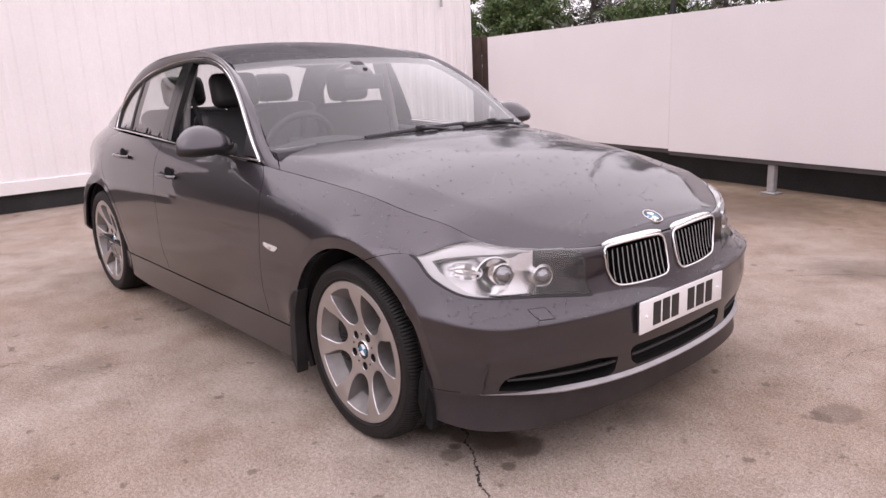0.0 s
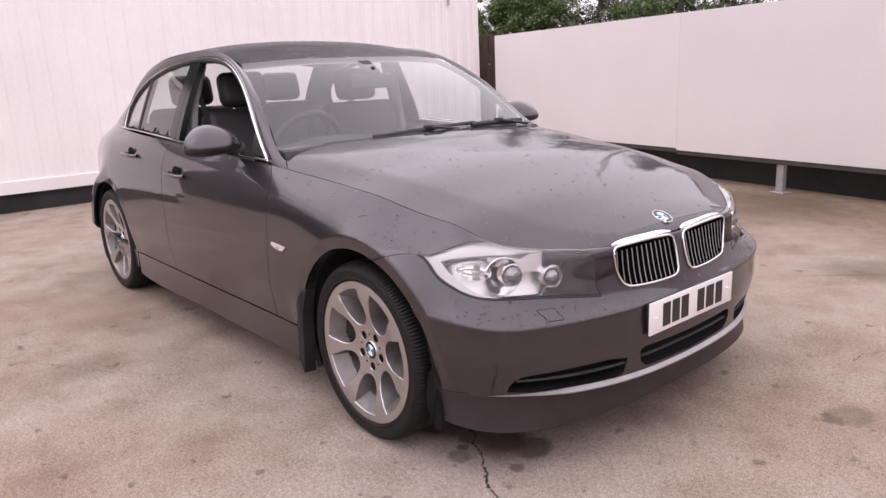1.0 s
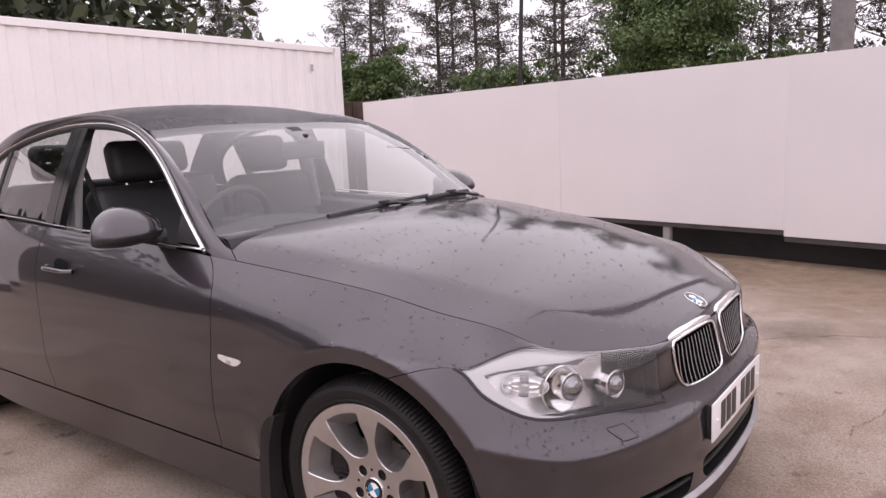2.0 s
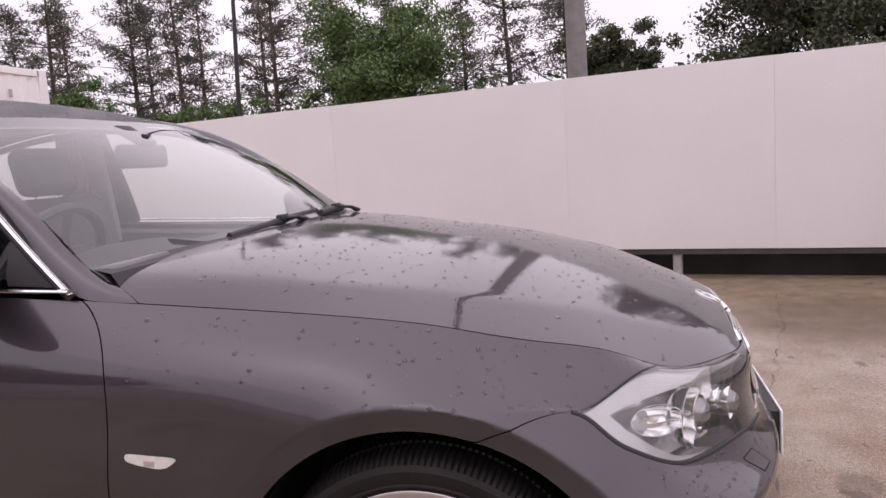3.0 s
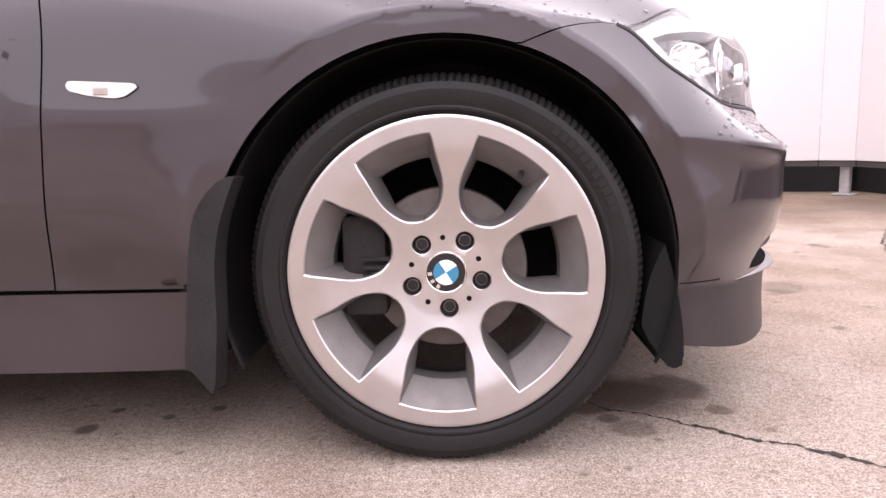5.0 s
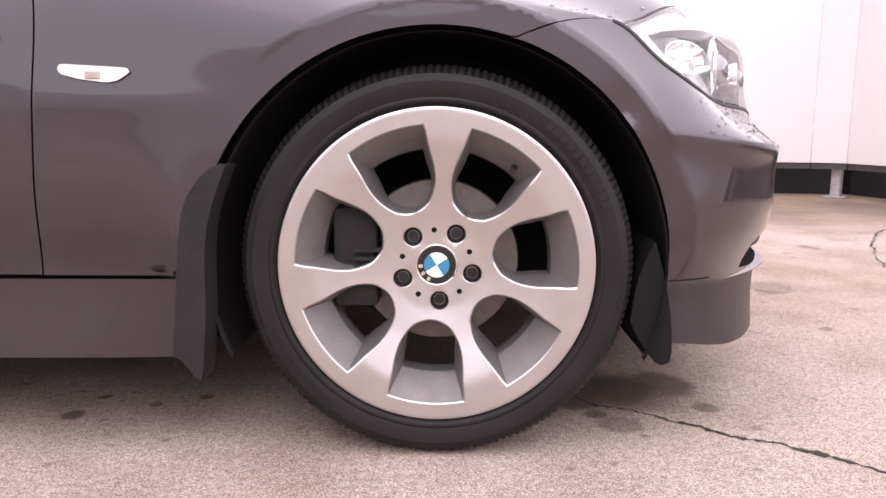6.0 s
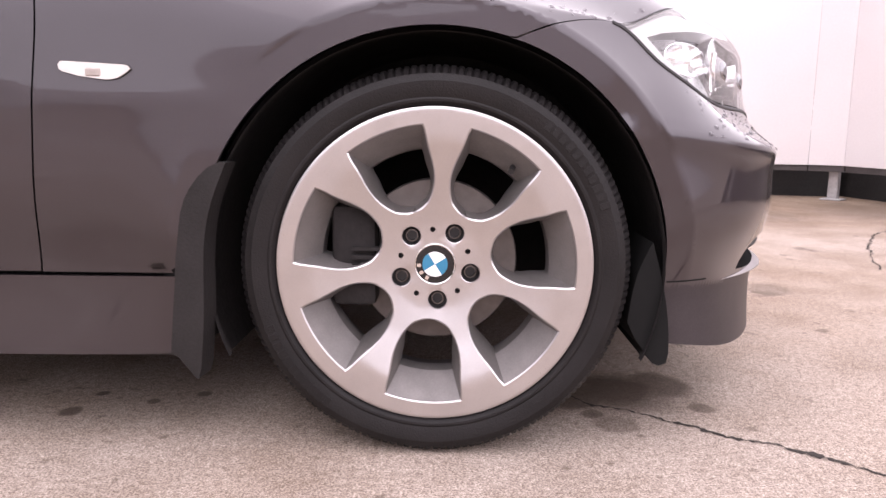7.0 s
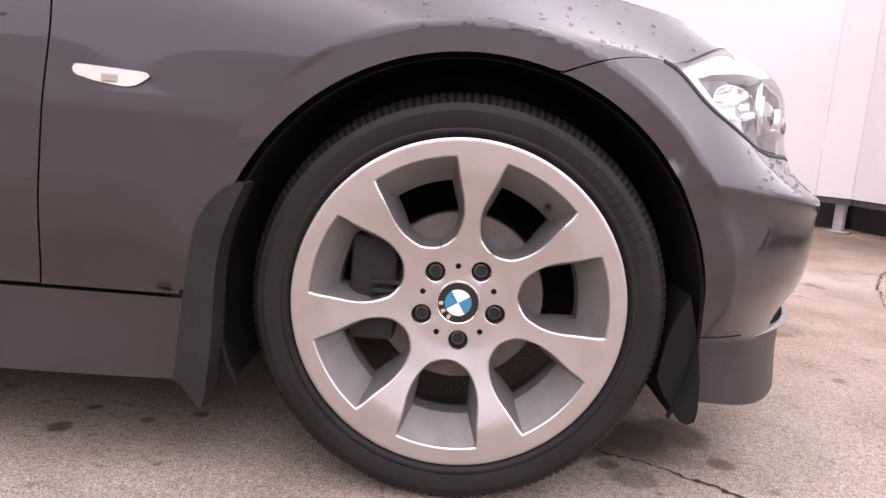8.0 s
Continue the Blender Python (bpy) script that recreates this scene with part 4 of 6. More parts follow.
def wheel_parts():
    wins = [window_shape(m) for m in WINDOWS]
    bolts = [circle(.060 * math.cos(radians(b)), .060 * math.sin(radians(b)), .0165, 20) for b in BOLTS]
    pins = [circle(.058 * math.cos(radians(b + 36)), .058 * math.sin(radians(b + 36)), .0046, 10) for b in BOLTS]
    vs, f, loops = fill(circle(0, 0, .2465, 140), wins + bolts + pins + [circle(0, 0, .033, 40)], .010)
    P = wheel_face(vs)
    fl = f if np.cross(P[f[0][1]] - P[f[0][0]], P[f[0][2]] - P[f[0][0]])[1] < 0 else f[:, ::-1]
    verts, faces, mats = [tuple(p) for p in P], [tuple(t) for t in fl], [0] * len(fl)

    def wall(rings, m):
        n = len(rings[0])
        base = len(verts)
        for ring in rings:
            verts.extend(tuple(p) for p in ring)
        for k in range(len(rings) - 1):
            for i in range(n):
                j = (i + 1) % n
                faces.append((base + k * n + i, base + k * n + j, base + (k + 1) * n + j, base + (k + 1) * n + i))
                mats.append(m[k])
    for mid in WINDOWS:
        a, b, c, d = window_shape(mid), window_shape(mid, .0022, .2272, .0018), window_shape(mid, .0085, .190, .005), window_shape(mid, .0095, .188, .006)
        A = wheel_face(a)
        B = wheel_face(b) + (0, .0022, 0)
        C3 = wheel_face(c)
        C3[:, 1] = C3[:, 1] * .3 + .7 * -.845 + .028
        D3 = C3.copy()
        D3[:, [0, 2]] = d
        D3[:, 1] += .03
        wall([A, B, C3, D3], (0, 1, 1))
    for b in BOLTS:
        c0 = (.060 * math.cos(radians(b)), .060 * math.sin(radians(b)))
        rings = []
        for r, dy in ((.0165, 0), (.0152, .0015), (.0148, .018), (.011, .019), (.0105, .012), (.0085, .0115), (.0080, .017), (.0001, .017)):
            ring = wheel_face(circle(*c0, .0165, 20)) * 0
            cc = circle(*c0, r, 20)
            ring[:, 0], ring[:, 2], ring[:, 1] = cc[:, 0], cc[:, 1], -.8475 + dy
            rings.append(ring)
        rings[0] = wheel_face(circle(*c0, .0165, 20))
        # alloy well walls coloured black for the shade round each bolt
        wall(rings, (0, 2, 2, 3, 3, 2, 2))
        c1 = (.058 * math.cos(radians(b + 36)), .058 * math.sin(radians(b + 36)))
        rings = []
        for r, dy in ((.0046, 0), (.0042, .012), (.0001, .012)):
            cc = circle(*c1, r, 10)
            rings.append(np.stack([cc[:, 0], np.full(10, -.8475 + dy), cc[:, 1]], 1))
        rings[0] = wheel_face(circle(*c1, .0046, 10))
        # pin holes likewise black, their shade put into the colour
        wall(rings, (2, 2))
    me = mesh_of(verts, faces, "rim")
    me.polygons.foreach_set("material_index", mats)
    bm = bmesh.new()
    bm.from_mesh(me)
    bmesh.ops.remove_doubles(bm, verts=bm.verts, dist=2e-5)
    bm.to_mesh(me)
    bm.free()
    for m in (ALLOY, ALLOYSHADE, BLACK, BOLTSTEEL):
        me.materials.append(m)
    lip = lathe_mesh([(.2465, LIP_Y), (.2500, LIP_Y - .0003), (.2530, LIP_Y - .0001), (.2548, LIP_Y + .0008), (.2556, LIP_Y + .003), (.2552, LIP_Y + .012), (.249, LIP_Y + .02)], 120)
    barrel = lathe_mesh([(.2265, LIP_Y + .004), (.2180, -.84), (.2150, -.80), (.2130, -.70), (.230, -.655), (.240, -.645), (.242, -.70)], 96)
    hubwell = lathe_mesh([(.033, -.846), (.0325, -.843), (.0325, -.835), (.001, -.835)], 40)
    back = lathe_mesh([(.095, -.80), (.086, -.815), (.03, -.82)], 40)
    ws = {}
    ws["rim"] = (me, None)
    ws["rim_lip"] = (lip, ALLOY)
    ws["barrel"] = (barrel, ALLOYSHADE)
    return ws


def tyre_mesh():
    prof = [(.248, -.858), (.2525, -.868), (.2562, -.8755), (.2605, -.881), (.2625, -.8835), (.266, -.884), (.269, -.8825), (.280, -.886), (.2935, -.8865), (.295, -.8855), (.3045, -.882), (.3125, -.873),
            (.3175, -.862), (.3203, -.848), (.3218, -.835), (.3220, -.825), (.3175, -.823), (.3175, -.814), (.3223, -.812), (.3225, -.755), (.318, -.753), (.318, -.743), (.322, -.741), (.3205, -.66), (.309, -.632), (.27, -.625), (.246, -.64)]
    segs = 636
    a = np.linspace(0, 2 * math.pi, segs, endpoint=False)
    v = []
    for i, t in enumerate(a):
        g = (i % 4 == 0)
        for j, (r, h) in enumerate(prof):
            rr, hh = r, h
            if g and 11 <= j <= 24:
                rr -= .0036
                hh += .0030 if h < -.8 else 0
            v.append((rr * math.cos(t), hh, rr * math.sin(t)))
    k = len(prof)
    v = np.array(v)
    v[:, 2] = np.maximum(v[:, 2], -.3175)
    f = [(i * k + q, ((i + 1) % segs) * k + q, ((i + 1) % segs) * k + q + 1, i * k + q + 1) for i in range(segs) for q in range(k - 1)]
    return mesh_of(v, [q[::-1] for q in f], "tyre")


def badge(parent, radius, name="badge", faceted=True):
    """Blue and white quartered roundel in a black ring with a chrome rim; built facing -y at the origin."""
    ring = link_mesh(name, lathe_mesh([(radius, .004), (radius, -.001), (radius * .97, -.0022), (radius * .93, -.0016), (radius * .92, 0)], 40), CHROME, parent)
    link_mesh("badge_ring", lathe_mesh([(radius * .925, -.0002), (radius * .62, -.0006), (radius * .6, -.0012)], 40), GLOSSBLACK, ring)
    for q in range(4):
        pts = [(0, -.0014, 0)] + [(radius * .61 * math.cos(radians(q * 90 + d)), -.0011, radius * .61 * math.sin(radians(q * 90 + d))) for d in range(0, 91, 10)]
        link_mesh("badge_quarter", mesh_of(pts, [(0, i + 1, i) for i in range(1, len(pts) - 1)]), BADGEWHITE if q % 2 else BADGEBLUE, ring, smooth=False)
    for d in (-62, -90, -118):
        bm = box_bm((radius * .16, .0008, radius * .20), (0, -.0014, radius * .77))
        bmesh.ops.transform(bm, matrix=pose(0, 0, 0, 0, -(d - 90) + 0, 0), verts=bm.verts)
        link("badge_bar", bm, CHROME, ring, smooth=False)
    return ring


def build_wheel(label):
    ws = wheel_parts()
    me, _ = ws["rim"]
    rim = new("wheel", me)
    rim.parent = car
    tagged(rim, label)
    me.polygons.foreach_set("use_smooth", [True] * len(me.polygons))
    me.set_sharp_from_angle(angle=radians(28))
    link_mesh("rim_lip", ws["rim_lip"][0], ALLOY, rim, "kerb-scuffed polished rim edge")
    link_mesh("barrel", ws["barrel"][0], ALLOYSHADE, rim)
    link_mesh("tyre", tyre_mesh(), RUBBER, rim, "worn low-profile black tyre", sharp=25)
    # raised lettering bars on the sidewall
    for base in (52, 232):
        for k in range(11):
            ang = radians(base - k * 3.1)
            bm = box_bm((.0105, .0012, .017), (.0, -.8868, .2865), .0004, 1)
            bmesh.ops.transform(bm, matrix=pose(0, 0, 0, 0, -math.degrees(ang) + 90, 0), verts=bm.verts)
            link("raised_mark", bm, RUBBER, rim, smooth=False)
    b = badge(rim, .0345, "centre_cap")
    b.location = (0, -.8475, 0)
    b.rotation_euler = (0, radians(58), 0)
    # valve
    va = radians(52)
    link_mesh("valve", tube_mesh([(.206 * math.cos(va), -.838, .206 * math.sin(va)), (.200 * math.cos(va), -.852, .200 * math.sin(va)), (.195 * math.cos(va), -.863, .195 * math.sin(va))], .005, 8), BLACK, rim)
    link_mesh("brake_disc", lathe_mesh([(.138, -.775), (.138, -.797), (.136, -.799), (.092, -.799), (.088, -.80), (.086, -.825), (.03, -.828)], 72), DISC, rim, "worn steel brake disc")
    bm = box_bm((.075, .075, .17), (-.135, -.800, .01), .012, 2, (0, 0, 0))
    for k in range(4):
        o = bmesh.ops.create_cube(bm, size=1, matrix=Matrix.Translation((-.115, -.842, -.018 + k * .014)) @ Matrix.Diagonal((.045, .012, .006, 1)))
    link("caliper", bm, LINER, rim, sharp=30)
    return rim


wheel = build_wheel("silver seven-spoke alloy wheel with worn edge")
wheel.location = (0, 0, HUB)
for x, turn in ((0, 180), (-2.76, 0), (-2.76, 180)):
    w2 = copy_thing(wheel, Matrix.Translation((x, 0, HUB)) @ pose(0, 0, 0, 0, 0, turn) @ pose(0, 0, 0, 0, 17 if x else 0, 0))
    w2.parent = car

# arch liners and mud flaps
for cx in (0, -2.76):
    for sgn in (1, -1):
        rowsA = []
        for y, r in ((-.872, .372), (-.855, .372), (-.84, .385), (-.55, .385), (-.50, .37), (-.50, .05)):
            rowsA.append([(cx + r * math.cos(a), y * sgn, .315 + r * math.sin(a)) for a in np.radians(np.linspace(-24, 204, 60))])
        v, f = rows_mesh(rowsA)
        link_mesh("arch_liner", mesh_of(v, f), LINER, car)
        flap = smooth_path([(-.331, .486), (-.349, .478), (-.369, .457), (-.389, .427), (-.401, .377), (-.407, .336), (-.411, .295), (-.419, .221), (-.423, .178)], .02)
        front = smooth_path([(-.322, .484), (-.352, .405), (-.362, .331), (-.364, .258), (-.370, .184)], .02)
        pts = np.concatenate([flap, [(-.410, .172), (-.397, .155), (-.383, .139), (-.378, .138), (-.373, .155)], front[::-1]])
        vs, fc, loops = fill(pts, [], .02)
        bow = lambda q: -.9065 - .006 * np.exp(-((q[:, 0] + .372) / .016) ** 2)
        tuck = .0 if cx == 0 else .045
        A = np.stack([vs[:, 0] + cx + tuck * .6, (bow(vs) + tuck) * sgn, vs[:, 1]], 1)
        B = np.stack([vs[:, 0] + cx + .004 + tuck * .6, np.full(len(vs), (-.865 + tuck) * sgn), vs[:, 1]], 1)
        n = len(vs)
        ids = loops[0]
        fs = [tuple(t) for t in fc] + [tuple(q + n for q in t[::-1]) for t in fc] + [(ids[i], ids[(i + 1) % len(ids)], ids[(i + 1) % len(ids)] + n, ids[i] + n) for i in range(len(ids))]
        link_mesh("mud_flap", mesh_of(np.concatenate([A, B]), fs), FLAP, car, "black moulded mud flap", sharp=40)
        if cx == 0:
            pts = np.concatenate([smooth_path([(.352, .36), (.372, .29), (.386, .20), (.387, .176)], .015), [(.384, .158), (.372, .153), (.361, .157), (.330, .200)], smooth_path([(.317, .227), (.334, .32), (.352, .36)], .015)[:-1]])
            vs, fc, loops = fill(pts, [], .02)
            A = np.stack([vs[:, 0], np.full(len(vs), -.862 * sgn), vs[:, 1]], 1)
            B = np.stack([vs[:, 0], np.full(len(vs), -.66 * sgn), vs[:, 1]], 1)
            n = len(vs)
            ids = loops[0]
            fs = [tuple(t) for t in fc] + [tuple(q + n for q in t[::-1]) for t in fc] + [(ids[i], ids[(i + 1) % len(ids)], ids[(i + 1) % len(ids)] + n, ids[i] + n) for i in range(len(ids))]
            link_mesh("air_flap", mesh_of(np.concatenate([A, B]), fs), GAP, car, sharp=40)
# floor pan
link("engine_tray", box_bm((.26, .80, .02), (.43, 0, .178)), LINER, car, smooth=False)
link("engine_tray", box_bm((.74, .98, .02), (0, 0, .190)), LINER, car, smooth=False)
link("rear_tray", box_bm((1.2, .98, .02), (-2.95, 0, .215)), LINER, car, smooth=False)
link("floor_pan", box_bm((1.98, 1.70, .03), (-1.40, 0, .172)), LINER, car, smooth=False)


# ---- nose details ----
def nose_at(w, z, out=0.0):
    uv = locate([(-abs(w), z)], [1, 2], True)
    P, N = SKIN(uv)
    p, n = P[0], N[0]
    if w < 0:
        p, n = p * flip, n * flip
    return p + n * out, n


def flip_all(pts, sgn):
    return [(p[0], p[1] * sgn, p[2]) for p in pts]


def noses(ws, zs, out=0.0):
    ws, zs = np.broadcast_arrays(np.asarray(ws, float), np.asarray(zs, float))
    P, N = SKIN(locate(np.stack([-np.abs(ws), zs], 1), [1, 2], True))
    s = np.where(ws < 0, -1.0, 1.0)[:, None]
    P = P + N * out
    P[:, 1:2] *= s
    return P


LAMP = joined(LAMP_TOP, LAMP_TOP2, LAMP_IN, LAMP_LOW)
# the silver frame is a wedge that opens from the rear tip towards the nose
frame_low = LAMP_LOW[LAMP_LOW[:, 0] > nose([(.66, .578), (.661, .578)])[0][0]]
frame_top = LAMP_TOP2[:max(2, int(len(LAMP_TOP2) * .62))]
MOUTH = [(.500, .709), (.425, .706), (.375, .699), (.346, .690), (.372, .666), (.410, .637), (.462, .601)]
mouth = np.concatenate([flank([q, (q[0] + .001, q[1])])[:1] for q in MOUTH] + [nose([(.695, .587), (.696, .587)])[:1]])
LAMP_FRAME = inset(joined(frame_low, LAMP_TOP, frame_top, resample(mouth, .015)), .003)
cut = nose([(.590, .60), (.591, .60)])[0][0]


def turned(centre, way, sgn):
    d = Vector((way[0], way[1] * sgn, way[2])).normalized()
    return Matrix.Translation((centre[0], centre[1] * sgn, centre[2])) @ Vector((0, -1, 0)).rotation_difference(d).to_matrix().to_4x4()


for side in (False, True):
    sgn = -1 if side else 1
    lamp = lifted("headlamp", inset(LAMP, .012), SKIN, LAMPBASE, car, step=.03, gap=0, flange=0, offset=-.070, mirror=side, label="twin-projector headlamp under a clear cover")
    # walls of the housing, black towards the grille
    ul = inset(LAMP, .002)
    P, N = SKIN(ul)
    Q, _ = SKIN(inset(LAMP, .012))
    v, f = rows_mesh([np.r_[P, P[:1]] * (1, sgn, 1), np.r_[P - N * .01, (P - N * .01)[:1]] * (1, sgn, 1), np.r_[Q - N * .070, (Q - N * .070)[:1]] * (1, sgn, 1)])
    walls = link_mesh("lamp_housing", mesh_of(v, f), [LAMPBASE, LAMPDARK], lamp)
    for i, poly in enumerate(walls.data.polygons):
        poly.material_index = int(ul[i % len(ul), 0] < cut + .05)
    inner = inset(LAMP, .008)
    inner_pts = inner[inner[:, 0] < cut]
    lifted("lamp_mask", inner_pts, SKIN, LAMPDARK, lamp, step=.03, gap=0, flange=.03, offset=-.036, mirror=side, normals=False, label="dark inner lamp panel")
    lifted("lamp_bezel", LAMP_FRAME, SKIN, LAMPSILVER, lamp, step=.012, gap=0, flange=.026, offset=-.009, mirror=side, turn_in=.003, label="silver lamp frame")
    cover = lifted("lamp_cover", LAMP, SKIN, LENS, lamp, step=.02, gap=.004, flange=.0, offset=.001, mirror=side, normals=False, label="clear polycarbonate lamp cover")
    cover.visible_shadow = False
    # large outer bowl with its projector, and the inner one
    for centre, way, rb, rl, eye_at in (((.480, -.672, .642), (1, -.42, .02), .058, .029, (.506, -.652, .643)), ((.566, -.548, .630), (1, -.30, .0), .036, .026, (.574, -.549, .630))):
        m = turned(centre, way, sgn)
        bowl = link_mesh("reflector", lathe_mesh([(rb * 1.04, -.012), (rb, -.013), (rb * .97, -.008), (rb * .90, .006), (rb * .78, .020), (rb * .60, .030), (rb * .30, .035), (.001, .036)], 44), REFLECTOR, lamp)
        bowl.matrix_basis = m
        m2 = turned(eye_at, way, sgn)
        ring = link_mesh("projector_ring", lathe_mesh([(rl * 1.02, .035), (rl * 1.04, .002), (rl * 1.16, -.002), (rl * 1.24, -.001), (rl * 1.26, .004), (rl * 1.22, .035)], 40), CHROME, lamp)
        ring.matrix_basis = m2
        eye = link_mesh("projector_lens", lathe_mesh([(rl * 1.02, .004), (rl * .92, -.006), (rl * .70, -.014), (rl * .38, -.0195), (.0005, -.021)], 36), LENSGLASS, ring, "clear glass projector lens")
    # side indicator: a ribbed bowl with its bulb, facing outwards
    m = turned((.418, -.728, .655), (.55, -.80, .22), sgn)
    ind = link_mesh("indicator", lathe_mesh([(.046, -.014), (.044, -.014), (.040, -.002), (.034, .010), (.024, .019), (.010, .023), (.001, .024)], 36), REFLECTOR, lamp)
    ind.matrix_basis = m @ Matrix.Diagonal((1.25, 1, .62, 1))
    bulb = link_mesh("bulb", lathe_mesh([(.007, .022), (.0085, .004), (.008, -.004), (.004, -.009), (.0004, -.010)], 20), AMBERWHITE, ind)
    # black seal round the lamp, thick along the low and rear edge
    P, N = SKIN(LAMP)
    link_mesh("lamp_seal", tube_mesh(flip_all(P - N * .003, sgn), .0030, 6, closed=True), BLACK, lamp)
    P, N = SKIN(LAMP_LOW + (0, -.001))
    link_mesh("lower_seal", tube_mesh(flip_all(P - N * .0025, sgn), .0052, 8), BLACK, lamp)

# kidney grilles
for sgn in (1, -1):
    P, N = SKIN(KID)
    wz = kid_r[:-1]
    rad = .0042
    kid = link_mesh("kidney_grille", tube_mesh(flip_all(P + N * .004, sgn), rad, 10, closed=True), CHROME, car, "chrome-framed kidney grille with black slats")
    vs, fc, loops = fill(kid_r[:-1], [], .03)
    pts = noses(vs[:, 0], vs[:, 1], -.04) * (1, sgn, 1)
    link_mesh("grille_back", mesh_of(pts, [tuple(t) for t in fc]), GAP, kid, smooth=False)
    wc = np.linspace(.030, .332, 26)
    ex = np.interp(wc, EDGE_W[::-1], EDGE_X[::-1])
    end = np.clip(1 - np.abs((wc - .181) / .151) ** 6, .02, 1)
    strip_c = []
    for q, lift_c in ((-.006, -.004), (-.003, .003), (.0, .0046), (.0035, .0042), (.0065, .0025), (.0085, -.003)):
        P4, N4 = hood_surf(np.stack([ex - np.maximum(q, 0) * end - .002, wc], 1))
        strip_c.append((P4 + N4 * lift_c + np.array([max(-q, 0), 0, -max(-q, 0) * 1.2])) * (1, sgn * -1, 1))
    v, f = rows_mesh(strip_c)
    link_mesh("chrome_cap", mesh_of(v, f), CHROME, kid, sharp=0)
    for w in np.linspace(.052, .318, 12):
        zs = np.linspace(.556 if w < .28 else .575, .676, 7)
        c = noses(w, zs, -.002)
        b = noses(w, zs, -.03)
        t = np.array([0, .0022, 0])
        v, f = rows_mesh([(b - t) * (1, sgn, 1), (c - t) * (1, sgn, 1), (c + t) * (1, sgn, 1), (b + t) * (1, sgn, 1)])
        link_mesh("slat", mesh_of(v, f), GLOSSBLACK, kid, sharp=30)
        link_mesh("slat_edge", tube_mesh(flip_all(c, sgn), .0018, 5), STEEL, kid)

# lower grille and fog openings
for nm, hole, sides in (("lower_grille", GRILLE, (1,)), ("side_intake", FOG, (1, -1))):
    for sgn in sides:
        P, N = SKIN(hole)
        Rr = np.r_[P, P[:1]]
        Nn = np.r_[N, N[:1]]
        v, f = rows_mesh([Rr * (1, sgn, 1), (Rr - Nn * .012) * (1, sgn, 1), (Rr - Nn * .06) * (1, sgn, 1)])
        g = link_mesh(nm, mesh_of(v, f), GAP, car, "black plastic air intake with a bar")
        vs, fc, _ = fill(hole, [], .04)
        B, Bn = SKIN(vs)
        link_mesh("intake_back", mesh_of((B - Bn * .058) * (1, sgn, 1), [tuple(t) for t in fc]), GAP, g, smooth=False)
        if nm == "lower_grille":
            bar = noses(np.linspace(-.265, .265, 24), .322, -.012)
        else:
            bar = noses(np.linspace(.335, .705, 16), np.linspace(.320, .324, 16), -.010) * (1, sgn, 1)
        link_mesh("intake_bar", tube_mesh(bar, .007, 8, flat=.8), BLACK, g)
# lower lip ledge, coloured pale silver to stand for the sky's highlight on it
ws = np.linspace(-.765, .765, 80)
zl = .281 - .021 * (1 - np.minimum(1, np.abs(ws) / .78) ** 1.5)
fade = np.clip((.765 - np.abs(ws)) / .22, .03, 1)
led = [noses(ws, zl + dz * fade, 0) for dz in (.011, .003, -.001, -.009)]
for i, o in enumerate((-.001, .015, .0155, -.001)):
    Pn = noses(ws, zl, 1.0) - noses(ws, zl, 0.0)
    led[i] = led[i] + Pn * (o * fade)[:, None]
v, f = rows_mesh(led)
link_mesh("lip_ledge", mesh_of(v, f), LIPGLEAM, car, "bumper lip ledge, its highlight put in as pale silver", sharp=25)
for sgn in (1, -1):
    uvs = locate(resample([(.381, .292), (.46, .290)], .01), [0, 2])
    P, N = SKIN(uvs)
    link_mesh("bumper_seam", tube_mesh(flip_all(P, sgn), .0014, 5), GAP, car)
    # washer cover seam
    q = nose([(.572, .5135), (.622, .5155), (.634, .544), (.580, .544), (.572, .5135)], .008)[:-1]
    P, N = SKIN(q)
    wash = link_mesh("washer_seam", tube_mesh(flip_all(P, sgn), .0011, 5, closed=True), GAP, car)
    lifted("washer_cover", inset(q, .001), SKIN, PAINT, car, step=.01, gap=0, flange=.004, offset=.0008, mirror=sgn < 0)

# number plate with plain bars
px = .734
plate = link("number_plate", box_bm((.006, .52, .111), (px, 0, .450), .0025, 2), PLATE, car, "white number plate with black marks")
for y, wd in ((-.165, .044), (-.110, .044), (-.055, .044), (.045, .044), (.105, .050), (.165, .044)):
    link("plate_bar", box_bm((.0016, wd, .079), (px + .0036, y, .450)), PLATEBAR, plate, smooth=False)
for y in (-.225, .225):
    bm = bmesh.new()
    bmesh.ops.create_uvsphere(bm, u_segments=10, v_segments=6, radius=.006)
    bmesh.ops.translate(bm, vec=(px + .003, y, .450), verts=bm.verts)
    link("plate_screw", bm, PLATE, plate)
link("plate_backing", box_bm((.02, .50, .10), (px - .013, 0, .450)), BLACK, plate, smooth=False)

# badge on the hood
bd = badge(car, .037, "badge")
p, n = hood_surf([(.604, 0)])
bd.matrix_basis = Matrix.Translation(Vector(p[0]) + Vector(n[0]) * .001) @ Vector((0, -1, 0)).rotation_difference(Vector(n[0])).to_matrix().to_4x4()

